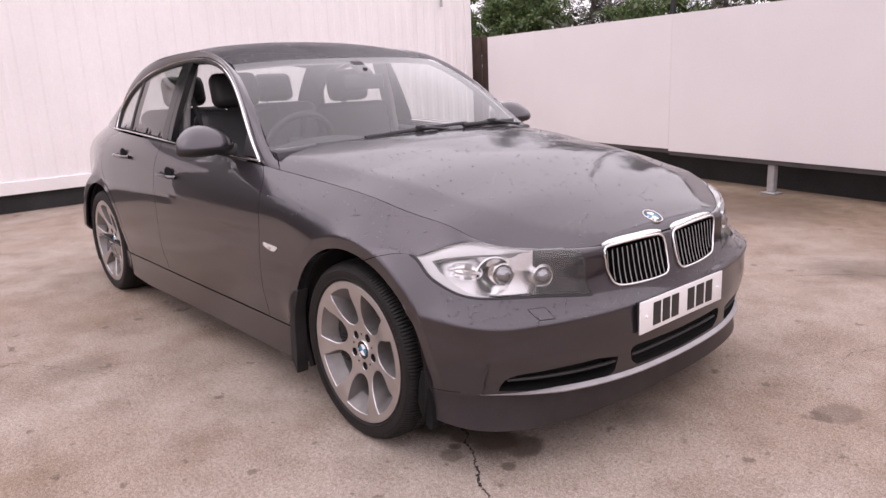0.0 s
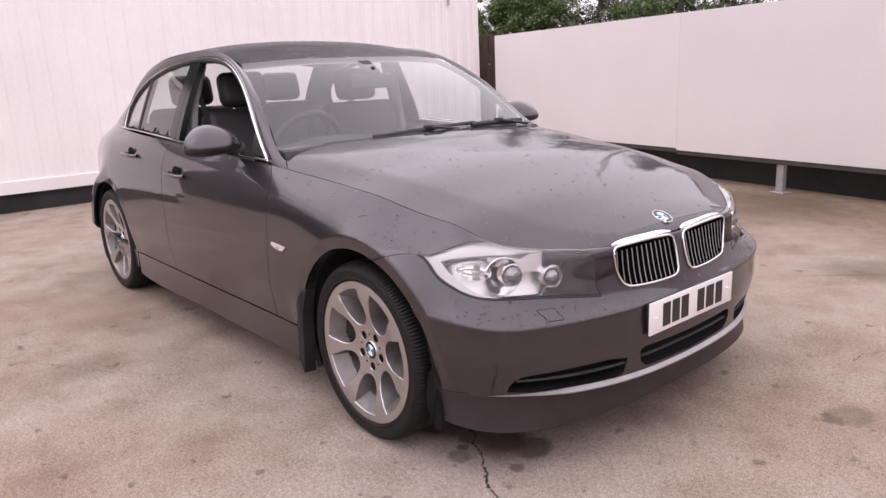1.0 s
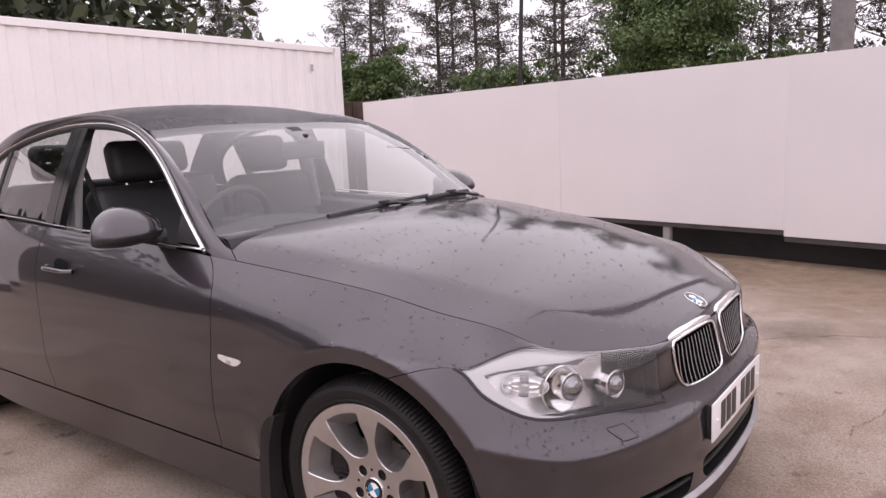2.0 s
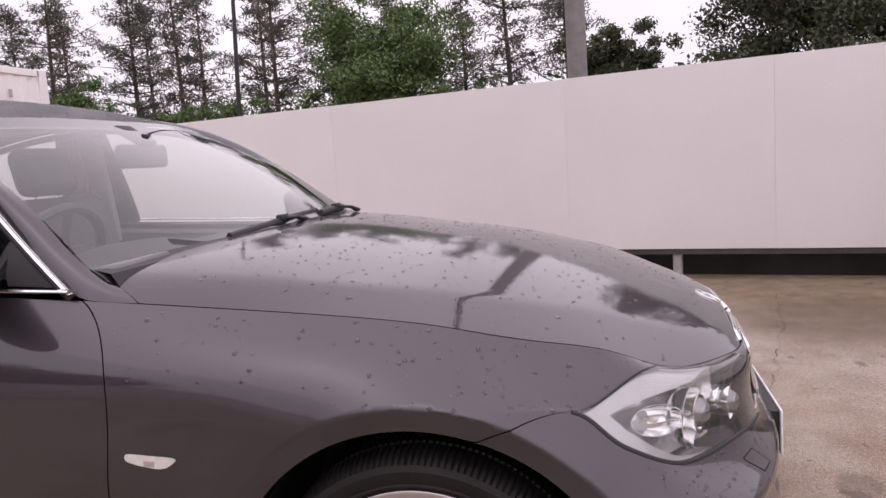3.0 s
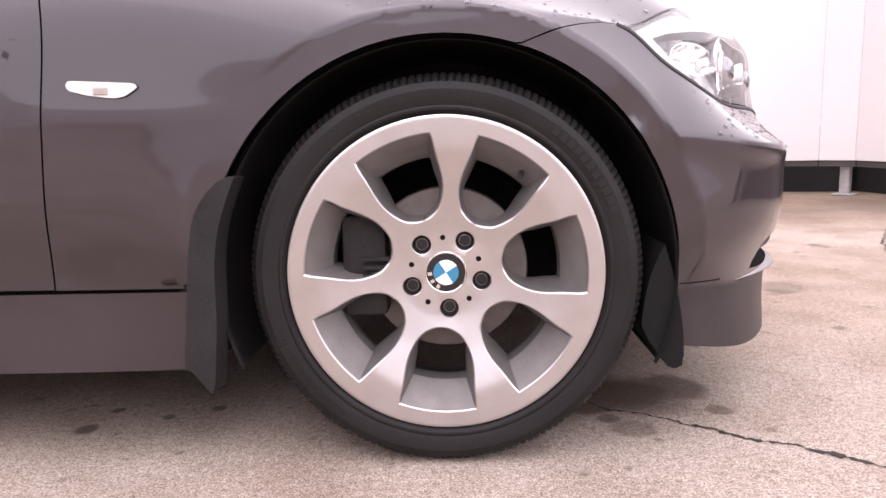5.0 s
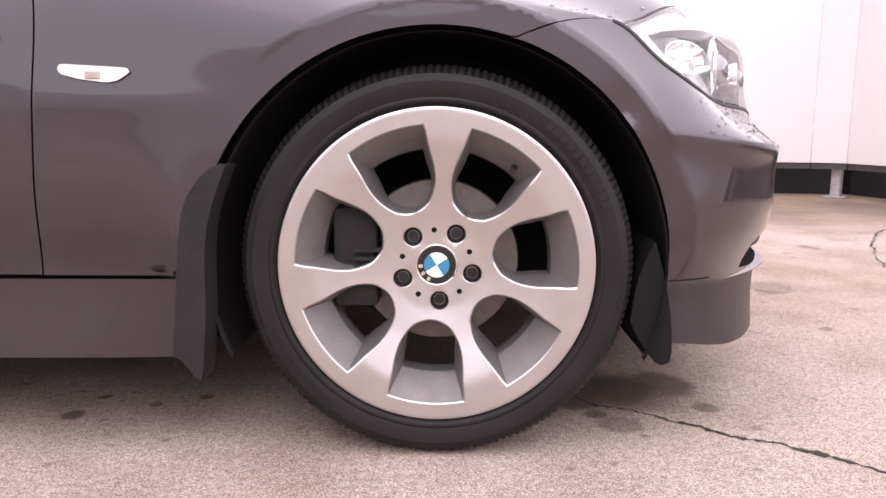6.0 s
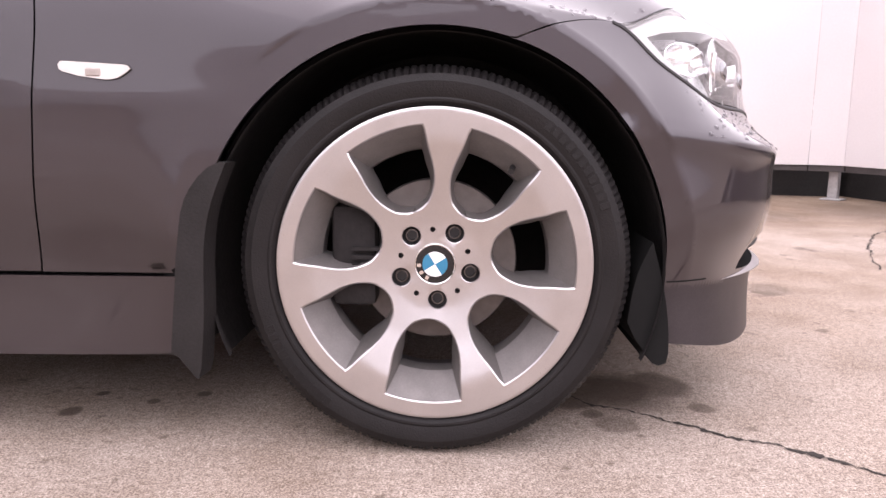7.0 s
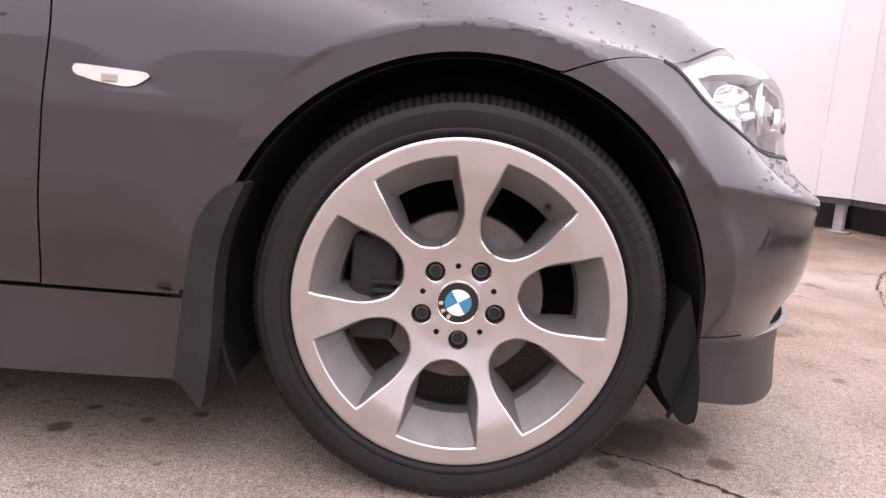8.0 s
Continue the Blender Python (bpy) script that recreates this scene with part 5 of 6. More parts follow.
# side repeaters
for sgn in (1, -1):
    uv = flank(resample([(-.571, .630), (-.568, .635), (-.560, .6355), (-.515, .633), (-.466, .630), (-.460, .626), (-.463, .622), (-.480, .611), (-.495, .608), (-.512, .6095), (-.540, .6135), (-.565, .620), (-.571, .625), (-.571, .630)], .006), .006)[:-1]
    rep = lifted("side_repeater", uv, SKIN, AMBERWHITE, car, step=.008, gap=0, flange=.006, offset=.005, mirror=sgn < 0, label="clear side repeater lamp", turn_in=.002)
    p, n = SKIN(flank([(-.518, .619), (-.5181, .619)]))
    bm = box_bm((.024, .004, .013), tuple(p[0] * (1, sgn, 1) + n[0] * (1, sgn, 1) * .005), .002, 1)
    link("bulb", bm, BULB, rep)
    Pr, Nr = SKIN(uv)
    link_mesh("repeater_seal", tube_mesh([tuple(q) for q in (Pr + Nr * .001) * (1, sgn, 1)], .0013, 5, closed=True), BLACK, rep)
    # door handles
    for hx, hz in ((-1.55, .826), (-2.245, .885)):
        p, n = SKIN(flank([(hx, hz), (hx + .001, hz)]))
        p, n = p[0] * (1, sgn, 1), n[0] * (1, sgn, 1)
        pts = [(p[0] + d, p[1] + n[1] * o, p[2] + .06 * d * -1 * 0 - .028 * d) for d, o in ((-.105, .004), (-.085, .022), (-.03, .030), (.04, .030), (.085, .022), (.105, .006))]
        link_mesh("door_handle", tube_mesh(smooth_path(pts, .012), .0125, 10, flat=.75), PAINT, car, "body-coloured door handle")
        # flat dark lens that stands for the shaded hollow behind the handle
        bm = bmesh.new()
        bmesh.ops.create_uvsphere(bm, u_segments=18, v_segments=10, radius=.036)
        bmesh.ops.scale(bm, vec=(1.5, .12, 1), verts=bm.verts)
        bmesh.ops.translate(bm, vec=(p[0], p[1] - n[1] * .001, p[2] + .006), verts=bm.verts)
        link("handle_recess_shade", bm, GAP, car)
    # mirrors
    bm = bmesh.new()
    bmesh.ops.create_uvsphere(bm, u_segments=48, v_segments=40, radius=1)
    for v in bm.verts:
        x, y, z = v.co
        k = math.copysign(abs(x) ** .85, x)
        tip = max(0.0, -y) ** 1.6
        v.co = ((.085 * k if x > 0 else .045 * k), .132 * math.copysign(abs(y) ** .9, y), (.080 if z > 0 else .048) * math.copysign(abs(z) ** (.92 if z > 0 else .6), z) * (1 - .22 * tip) * (1 - .12 * max(0.0, y)) + (.012 * x) - .010 * tip)
        v.co.x -= .55 * max(0.0, v.co.z)
    m = Matrix.Translation((-.970, -.930 * sgn, 1.002)) @ pose(0, 0, 0, 0, 4, 12 * sgn) @ Matrix.Diagonal((1, sgn, 1, 1))
    bmesh.ops.transform(bm, matrix=m, verts=bm.verts)
    if sgn < 0:
        bmesh.ops.reverse_faces(bm, faces=bm.faces)
    mirror = link("door_mirror", bm, PAINT, car, "grey door mirror, black across its lower part", sharp=0)
    me = mirror.data
    me.materials.append(BLACK)
    for poly in me.polygons:
        if poly.center[2] < .994:
            poly.material_index = 1
    link_mesh("mirror_arm", tube_mesh([(-.985, -.90 * sgn, .985), (-.985, -.84 * sgn, .972), (-.975, -.79 * sgn, .965)], [.020, .024, .030], 10, flat=1.1), BLACK, mirror)
    bm = box_bm((.004, .15, .07), (-1.006, -.930 * sgn, 1.0), .002, 1, None)
    link("mirror_glass", bm, REFLECTOR, mirror)

# wipers and cowl
v, f = [], []
rowsC = [[(x, y, z) for x, y, z in np.c_[SCR_LOW(np.linspace(-.76, .76, 31))]],
         [(x + .05, y * 1.0, z - .012) for x, y, z in SCR_LOW(np.linspace(-.76, .76, 31))],
         [(x + .09, y, z - .075) for x, y, z in SCR_LOW(np.linspace(-.76, .76, 31))]]
v, f = rows_mesh(rowsC)
link_mesh("cowl", mesh_of(v, f), BLACK, car)
for a, b, e in (((-.622, -.345, .992), (-.640, .275, 1.010), (-.585, -.06, 1.008)), ((-.600, .22, 1.006), (-.690, .66, .996), (-.590, .43, 1.000))):
    a, b, e = Vector(a), Vector(b), Vector(e)
    wp = link_mesh("wiper", tube_mesh([a, (a + b) / 2 + Vector((.012, 0, .004)), b], .009, 8, flat=1.3), BLACK, car, "black windscreen wiper")
    link_mesh("wiper_arm", tube_mesh([(a + b) / 2 + Vector((.014, 0, .012)), e + Vector((.0, .06, .004)), e + Vector((-.03, .20, -.016))], [.008, .010, .014], 8, flat=.6), BLACK, wp)
    link("wiper_joint", box_bm((.022, .05, .018), tuple((a + b) / 2 + Vector((.014, 0, .014))), .004, 2), BLACK, wp)

# ---- side windows ----
B_X = -1.765
def win_outline(x0, x1, lift=.014, drop=.014):
    top = WIN_TOP[(WIN_TOP[:, 0] < x0) & (WIN_TOP[:, 0] > x1)] - (0, drop)
    zt = lambda x: float(np.interp(-x, -WIN_TOP[:, 0], WIN_TOP[:, 1])) - drop
    zb = lambda x: float(BELT(-x)[0]) + lift
    pts = [(x0, zb(x0)), *([(x0, zt(x0))] if zt(x0) > zb(x0) + .01 else []), *[tuple(p) for p in top], (x1, max(zt(x1), zb(x1) + .01)), (x1, zb(x1))]
    return resample(np.array(pts + pts[:1]), .03)[:-1]


for side in (False, True):
    sgn = -1 if side else 1
    if side:
        g = lifted("door_glass", win_outline(-.80, -1.715), flank_surf, GLASS, car, step=.08, gap=0, flange=0, mirror=side, normals=False)
        g.visible_shadow = False
    g = lifted("door_glass", win_outline(-1.845, -2.385), flank_surf, GLASS, car, step=.08, gap=0, flange=0, mirror=side, normals=False)
    g.visible_shadow = False
    g = lifted("quarter_glass", win_outline(-2.405, -2.645), flank_surf, GLASS, car, step=.08, gap=0, flange=0, mirror=side, normals=False)
    g.visible_shadow = False
    for x0, x1, m in ((-1.715, -1.765, GLOSSBLACK), (-1.769, -1.85, GLOSSBLACK), (-2.38, -2.412, BLACK)):
        lifted("window_post", win_outline(x0, x1, .006, .004), flank_surf, m, car, step=.05, gap=0, flange=.03, offset=.004, mirror=side)
    # black frame between trim and glass
    fr = flank_glass(WIN_TOP - (0, .012)) + (0, .004, 0)
    link_mesh("window_seal", tube_mesh(flip_all(fr, sgn), .014, 8, flat=1.0), BLACK, car)
    # mirror triangle
    tri = resample(np.array([(-.74, .942), (-.83, 1.0), (-.905, 1.055), (-.905, .952), (-.74, .942)]), .03)[:-1]
    lifted("mirror_foot", tri, flank_surf, BLACK, car, step=.05, gap=0, flange=.02, offset=.002, mirror=side)


# ---- cabin ----
def seat(at, label, group="", bench=False):
    s = thing("car_seat" if not bench else "bench_seat", label, "seat", group, at=at)
    wd = .50 if not bench else 1.22
    part("cushion", box_bm((.50, wd, .16), (0, 0, .10), .05, 3, (0, -6, 0)), LEATHER, s)
    part("backrest", box_bm((.14, wd, .60), (-.30, 0, .42), .05, 3, (0, -17, 0)), LEATHER, s)
    for y in ((0,) if not bench else (-.32, .32)):
        h = part("headrest", box_bm((.10, .27, .19), (-.395, y, .815), .045, 3, (0, -12, 0)), LEATHER, s)
        for d in (-.06, .06):
            link_mesh("headrest_post", tube_mesh([(-.38, y + d, .66), (-.395, y + d, .75)], .006, 8), CHROME, h)
    return s


seat((-1.42, -.37, .40), "black leather front car seat with headrest", "front seats")
seat((-1.42, .37, .40), "black leather front car seat with headrest", "front seats")
seat((-2.27, 0, .40), "black leather rear bench seat with headrests", bench=True)
dash = thing("dashboard", "dark soft-touch dashboard under the windscreen", "dashboard")
P = []
for y in np.linspace(-.72, .72, 25):
    hump = .035 * math.exp(-((y + .37) / .20) ** 2)
    P.append([(-.66, y, .93), (-.74, y, .955), (-.86, y, .965 + hump), (-.98, y, .955 + hump), (-1.03, y, .90), (-1.02, y, .70), (-.9, y, .45)])
v, f = rows_mesh(P)
link_mesh("dash_top", mesh_of(v, f), CABIN, dash)
wheel_c = Matrix.Translation((-1.16, -.37, .925)) @ pose(0, 0, 0, 0, -66, 0)
st = thing("steering_wheel", "black leather steering wheel", "steering wheel")
a = np.linspace(0, 2 * math.pi, 40, endpoint=False)
rimw = link_mesh("steering_rim", tube_mesh([wheel_c @ Vector((.185 * math.cos(t), .185 * math.sin(t), 0)) for t in a], .016, 8, closed=True), LEATHER, st)
for d in (0, 180, 270):
    q = radians(d)
    link_mesh("steering_spoke", tube_mesh([wheel_c @ Vector((.04 * math.sin(q) * 0 + .05 * math.cos(q + math.pi / 2), .05 * math.sin(q + math.pi / 2), -.02)), wheel_c @ Vector((.18 * math.cos(q + math.pi / 2), .18 * math.sin(q + math.pi / 2), 0))], .017, 8, flat=.5), LEATHER, st)
bm = box_bm((.15, .15, .05), (0, 0, -.02), .02, 3)
bmesh.ops.transform(bm, matrix=wheel_c, verts=bm.verts)
link("horn_pad", bm, LEATHER, st)
link_mesh("steering_column", tube_mesh([wheel_c @ Vector((0, 0, -.03)), (-.95, -.37, .82)], .04, 12), CABIN, st)
rv = thing("rear_view_mirror", "dark interior mirror below the roof", "mirror")
link("mirror_shell", box_bm((.03, .24, .075), (-1.10, 0, 1.232), .014, 3, None), CABIN, rv)
link_mesh("mirror_stem", tube_mesh([(-1.09, 0, 1.26), (-1.08, 0, 1.30)], .012, 8), CABIN, rv)
link("sensor_cover", box_bm((.12, .08, .025), (-1.12, 0, 1.298), .010, 2, (0, 30, 0)), CABIN, rv)
lin = thing("cabin_lining", "dark trim lining of the car cabin", "car lining")
link_mesh("headlining", mesh_of(*rows_mesh([np.asarray(r) * (1, .97, 1) - (0, 0, .03) for r in rows])), CABINGREY, lin)
for sgn in (1, -1):
    v, f = rows_mesh([[(x, -.775 * sgn, float(BELT(-x)[0]) - .03) for x in np.linspace(-.78, -2.6, 20)], [(x, -.70 * sgn, float(BELT(-x)[0]) - .04) for x in np.linspace(-.78, -2.6, 20)],
                      [(x, -.68 * sgn, .25) for x in np.linspace(-.78, -2.6, 20)]])
    link_mesh("door_card", mesh_of(v, f), CABIN, lin)
    link_mesh("centre_post", tube_mesh([(-1.80, -.70 * sgn, .9), (-1.80, -.66 * sgn, 1.15), (-1.78, -.60 * sgn, 1.345)], .05, 10, flat=.5), CABINGREY, lin)
link("cabin_floor", box_bm((2.3, 1.4, .02), (-1.8, 0, .26)), CABIN, lin, smooth=False)
link("parcel_shelf", box_bm((.45, 1.25, .02), (-2.80, 0, 1.0)), CABIN, lin, smooth=False)
link("bulkhead", box_bm((.02, 1.25, .75), (-2.62, 0, .62)), CABIN, lin, smooth=False)
link_mesh("seat_belt", tube_mesh([(-1.79, -.64, 1.24), (-1.72, -.60, 1.0), (-1.66, -.56, .70)], .022, 6, flat=.1), CABIN, lin)


# ---- container ----
def container():
    c = thing("shipping_container", "white painted corrugated steel shipping container", "container")
    x0, z0, z1, ya, yb = -6.78, .20, 2.66, -3.0, 6.12
    # corrugated wall
    prof = []
    y = ya + .12
    while y < yb - .16:
        prof += [(y, 0.0), (y + .075, 0.0), (y + .105, -.015), (y + .185, -.015)]
        y += .215
    prof.append((yb - .12, 0.0))
    v, f = rows_mesh([[(x0 - .012 + d, y, z) for y, d in prof] for z in (z0 + .14, z1 - .09)])
    link_mesh("corrugated_wall", mesh_of(v, [q[::-1] for q in f]), WHITEPAINT, c, smooth=False)
    for nm, size, at in (("top_rail", (.06, yb - ya, .085), (x0 - .02, (ya + yb) / 2, z1 - .045)), ("bottom_rail", (.10, yb - ya, .14), (x0 - .035, (ya + yb) / 2, z0 + .07)),
                         ("corner_post", (.12, .13, z1 - z0), (x0 - .045, yb - .06, (z0 + z1) / 2)), ("corner_post", (.12, .13, z1 - z0), (x0 - .045, ya + .06, (z0 + z1) / 2)),
                         ("end_wall", (2.3, .05, z1 - z0 - .05), (x0 - 1.25, yb - .04, (z0 + z1) / 2)), ("end_wall", (2.3, .05, z1 - z0 - .05), (x0 - 1.25, ya + .04, (z0 + z1) / 2)),
                         ("rear_wall", (.05, yb - ya - .1, z1 - z0 - .05), (x0 - 2.4, (ya + yb) / 2, (z0 + z1) / 2)), ("roof_panel", (2.36, yb - ya - .08, .03), (x0 - 1.24, (ya + yb) / 2, z1 - .03))):
        part(nm, box_bm(size, at, .006, 1), WHITEPAINT, c, smooth=False)
    for y in (ya + .075, yb - .075):
        for z in (z0 + .06, z1 - .05):
            part("corner_casting", box_bm((.17, .16, .12), (x0 - .075, y, z), .012, 2), WHITEPAINT, c)
            # no hole is cut: a dark block stands for its shaded inside
            part("casting_hole_shade", box_bm((.02, .07, .045), (x0 + .004, y, z), .008, 2), GAP, c)
    # near-black block that fills the shaded gap under the container
    part("skid_gap_shade", box_bm((.5, yb - ya - .2, .20), (x0 - .30, (ya + yb) / 2, .10)), GAPSHADE, c, smooth=False)
    part("code_mark", box_bm((.004, .05, .10), (x0 + .013, 5.50, 2.33)), STEEL, c, smooth=False)
    link_mesh("vent_line", tube_mesh([(x0 + .006, 5.02, 2.60), (x0 + .006, 5.02, 1.2)], .006, 6), WHITEPAINT, c)


container()


# ---- hoarding ----
def hoarding():
    h = thing("hoarding", "white painted site hoarding on steel posts, turning a corner", "hoarding")
    turn = math.degrees(math.atan(-.22))
    long_run = [(x, hoarding_y(x)) for x in (-6.0, -4.85, -2.40, -.02, 1.605, 2.83)]
    corner = [(2.83, hoarding_y(2.83)), (3.02, 3.60)]
    side_run = [(3.02 + s * math.cos(radians(-80)), 3.60 + s * math.sin(radians(-80))) for s in (0, 2.4, 4.8)]

    def along(a, b, name, size, out, z, material, tilt=0.0, grow=0.0):
        """A straight member from a to b, set back by out from the face of the boards."""
        L, ang = math.hypot(b[0] - a[0], b[1] - a[1]), math.atan2(b[1] - a[1], b[0] - a[0])
        ob = part(name, box_bm((L - .0006 + grow, size[0], size[1]), (0, 0, 0), .0015, 1), material, h, smooth=False)
        ob.matrix_basis = pose((a[0] + b[0]) / 2 - out * math.sin(ang), (a[1] + b[1]) / 2 + out * math.cos(ang), z, tilt, 0, math.degrees(ang))
    for run in (long_run, corner, side_run):
        for a, b in zip(run[:-1], run[1:]):
            z0, z1 = .275 if a[0] > -.1 else .320 - .009 * (a[0] + b[0]) / 2, 1.775
            along(a, b, "panel", (.035, z1 - z0), .018 + random.uniform(-.002, .002), (z0 + z1) / 2 + random.uniform(-.003, .003), BOARD, random.uniform(-.15, .15))
            along(a, b, "bottom_rail", (.05, .048), .040, z0 - .022, DARKRAIL)
            along(a, b, "rail", (.05, .08), .062, .62, STEEL)
    posts = [(x, hoarding_y(x), turn) for x in (-5.8, -3.55, -1.15, .86)] + [(2.985, 3.70, -45)] + [(side_run[k][0], side_run[k][1], -80) for k in (1, 2)]
    for x, y, ang in posts:
        a = radians(ang)
        bx, by = x - .075 * math.sin(a), y + .075 * math.cos(a)
        ob = part("post", box_bm((.075, .06, 1.75), (0, 0, 0), .006, 1), STEEL, h, smooth=False)
        ob.matrix_basis = pose(bx, by, .876, 0, 0, ang)
        ob = part("base_plate", box_bm((.16, .13, .012), (0, 0, 0), .003, 1), STEEL, h, smooth=False)
        ob.matrix_basis = pose(bx, by, .008, 0, 0, ang)
    # low wall added behind the open foot, near-black for the shade in the gap
    along((-6.3, hoarding_y(-6.3)), (3.02, hoarding_y(3.02)), "foot_gap_shade", (.12, .55), .42, .275, GAPSHADE, 0, .3)
    along((2.90, 4.28), side_run[-1], "foot_gap_shade", (.12, .55), .42, .275, GAPSHADE, 0, .6)
    for x in np.arange(-5.6, 2.8, 1.55):
        part("clip", box_bm((.012, .03, .03), (x, hoarding_y(x) + .02, 1.785), .003, 1), STEEL, h, smooth=False)


hoarding()


# ---- timber fence between container and hoarding ----
TIMBER = mat("dark_timber", (0.075, 0.048, 0.036), rough=0.8, vary=0.4, scale=6, bump=0.5, bump_scale=80)
fence = thing("timber_fence", "weathered dark brown vertical board fence", "fence")
for k in range(16):
    bm = box_bm((.135, .022, 1.85), (-8.0 + k * .145, 6.62 + (.012 if k % 2 else 0), .925 + random.uniform(-.01, .01)), .003, 1)
    part("board", bm, TIMBER, fence, smooth=False)
for z in (.35, 1.0, 1.62):
    part("fence_rail", box_bm((2.4, .05, .09), (-6.9, 6.665, z), .004, 1), TIMBER, fence, smooth=False)

# ---- masts ----
CONC = mat("weathered_pole", (0.19, 0.175, 0.17), rough=0.8, vary=0.25, scale=9, bump=0.4, bump_scale=90)
mast = thing("lamp_mast", "tall grey weathered lamp mast behind the hoarding", "mast")
link_mesh("mast_shaft", tube_mesh([(0, 7.0, 0), (0, 7.0, 4), (0, 7.0, 9.5)], [.125, .115, .085], 20), CONC, mast)
link_mesh("mast_collar", tube_mesh([(0, 7.0, 0), (0, 7.0, .35), (0, 7.0, .36)], [.15, .15, .13], 20), CONC, mast)
thin = thing("slim_mast", "slim dark steel lamp mast among trees", "mast")
link_mesh("mast_shaft", tube_mesh([(-10.65, 18, 0), (-10.15, 18, 10)], [.08, .045], 12), BLACK, thin)
link_mesh("mast_head", tube_mesh([(-10.15, 18, 10), (-9.7, 17.6, 10.15)], [.05, .07], 8), BLACK, thin)


# ---- trees ----
def leaf_material(name, lo, hi):
    m = bpy.data.materials.new(name)
    m.use_nodes = True
    n, l = m.node_tree.nodes, m.node_tree.links
    b = n["Principled BSDF"]
    g = n.new("ShaderNodeNewGeometry")
    r = n.new("ShaderNodeValToRGB")
    r.color_ramp.elements[0].color, r.color_ramp.elements[1].color = (*lo, 1), (*hi, 1)
    l.new(g.outputs["Random Per Island"], r.inputs["Fac"])
    l.new(r.outputs[0], b.inputs["Base Color"])
    b.inputs["Roughness"].default_value = 0.6
    b.inputs["Transmission Weight"].default_value = 0.0
    b.inputs["Subsurface Weight"].default_value = 0.0
    return m


BARK = mat("bark", (0.075, 0.058, 0.048), rough=0.9, vary=0.4, scale=12, bump=0.6, bump_scale=50)
NEEDLE = leaf_material("pine_needles", (0.055, 0.060, 0.046), (0.125, 0.122, 0.098))
LEAF = leaf_material("broad_leaves", (0.045, 0.085, 0.026), (0.14, 0.20, 0.065))
LEAFDARK = leaf_material("dark_leaves", (0.026, 0.038, 0.019), (0.075, 0.088, 0.040))
rng = np.random.default_rng(7)


def leaf_cloud(centres, count, size, spread, flat=1.0, long=1.0):
    """Small folded leaves scattered round centres."""
    n = len(centres) * count
    c = np.repeat(np.asarray(centres), count, 0) + rng.normal(0, 1, (n, 3)) * spread * (1, 1, flat)
    d = rng.normal(0, 1, (n, 3))
    d /= np.linalg.norm(d, axis=1)[:, None]
    e = np.cross(d, rng.normal(0, 1, (n, 3)))
    e /= np.linalg.norm(e, axis=1)[:, None]
    s = size * rng.uniform(.55, 1.3, (n, 1))
    v = np.stack([c - d * s * long, c + e * s * .5, c + d * s * long, c - e * s * .5], 1).reshape(-1, 3)
    me = bpy.data.meshes.new("leaves")
    me.vertices.add(len(v))
    me.vertices.foreach_set("co", v.ravel())
    me.loops.add(4 * n)
    me.loops.foreach_set("vertex_index", np.arange(4 * n, dtype=np.int32))
    me.polygons.add(n)
    me.polygons.foreach_set("loop_start", np.arange(0, 4 * n, 4, dtype=np.int32))
    me.update(calc_edges=True)
    return me


def branch(p, q, r0, r1, bend=.15):
    p, q = np.asarray(p, float), np.asarray(q, float)
    m = (p + q) / 2 + rng.normal(0, 1, 3) * np.linalg.norm(q - p) * bend * .4
    return tube_mesh([p, m, q], [r0, (r0 + r1) / 2, r1], 6)


def join_meshes(list_of):
    bm = bmesh.new()
    for me in list_of:
        bm.from_mesh(me)
        bpy.data.meshes.remove(me)
    return bm


def pine(x, y, h, label="tall thin pine tree with sparse dark needles", r=2.6, base=.22, dens=.8):
    t = thing("pine_tree", label, "tree", "trees behind the hoarding", at=(x, y, 0))
    lean = rng.normal(0, .15, 2)
    top = np.array([lean[0], lean[1], h])
    link_mesh("trunk", tube_mesh([(0, 0, 0), top * (.4, .4, .5), top], [.13, .085, .015], 10), BARK, t)
    limbs, tips = [], []
    z = h * base
    while z < h - .15:
        k = (h - z) / (h * (1 - base))
        L = r * (.22 + .78 * min(1, k * 1.35)) * rng.uniform(.6, 1.1)
        for j in range(rng.integers(3, 6)):
            a = rng.uniform(0, 2 * math.pi)
            p = top * (z / h)
            p[2] = z
            Lj = L * rng.uniform(.35, 1.15)
            q = p + np.array([math.cos(a) * Lj, math.sin(a) * Lj, Lj * rng.uniform(.0, .48)])
            limbs.append(branch(p, q, .022 + .02 * k, .006))
            for s in np.linspace(.3, 1.0, 7):
                if rng.random() < .80 * dens:
                    tips.append(p * (1 - s) + q * s + rng.normal(0, .16, 3))
        z += rng.uniform(.30, .56) * h / 9
    tagged(link("branching", join_meshes(limbs), BARK, t), kind="stuff")
    link_mesh("crown", leaf_cloud(tips, 26, .052, .15, .6, 1.8), NEEDLE, t, smooth=False)
    return t


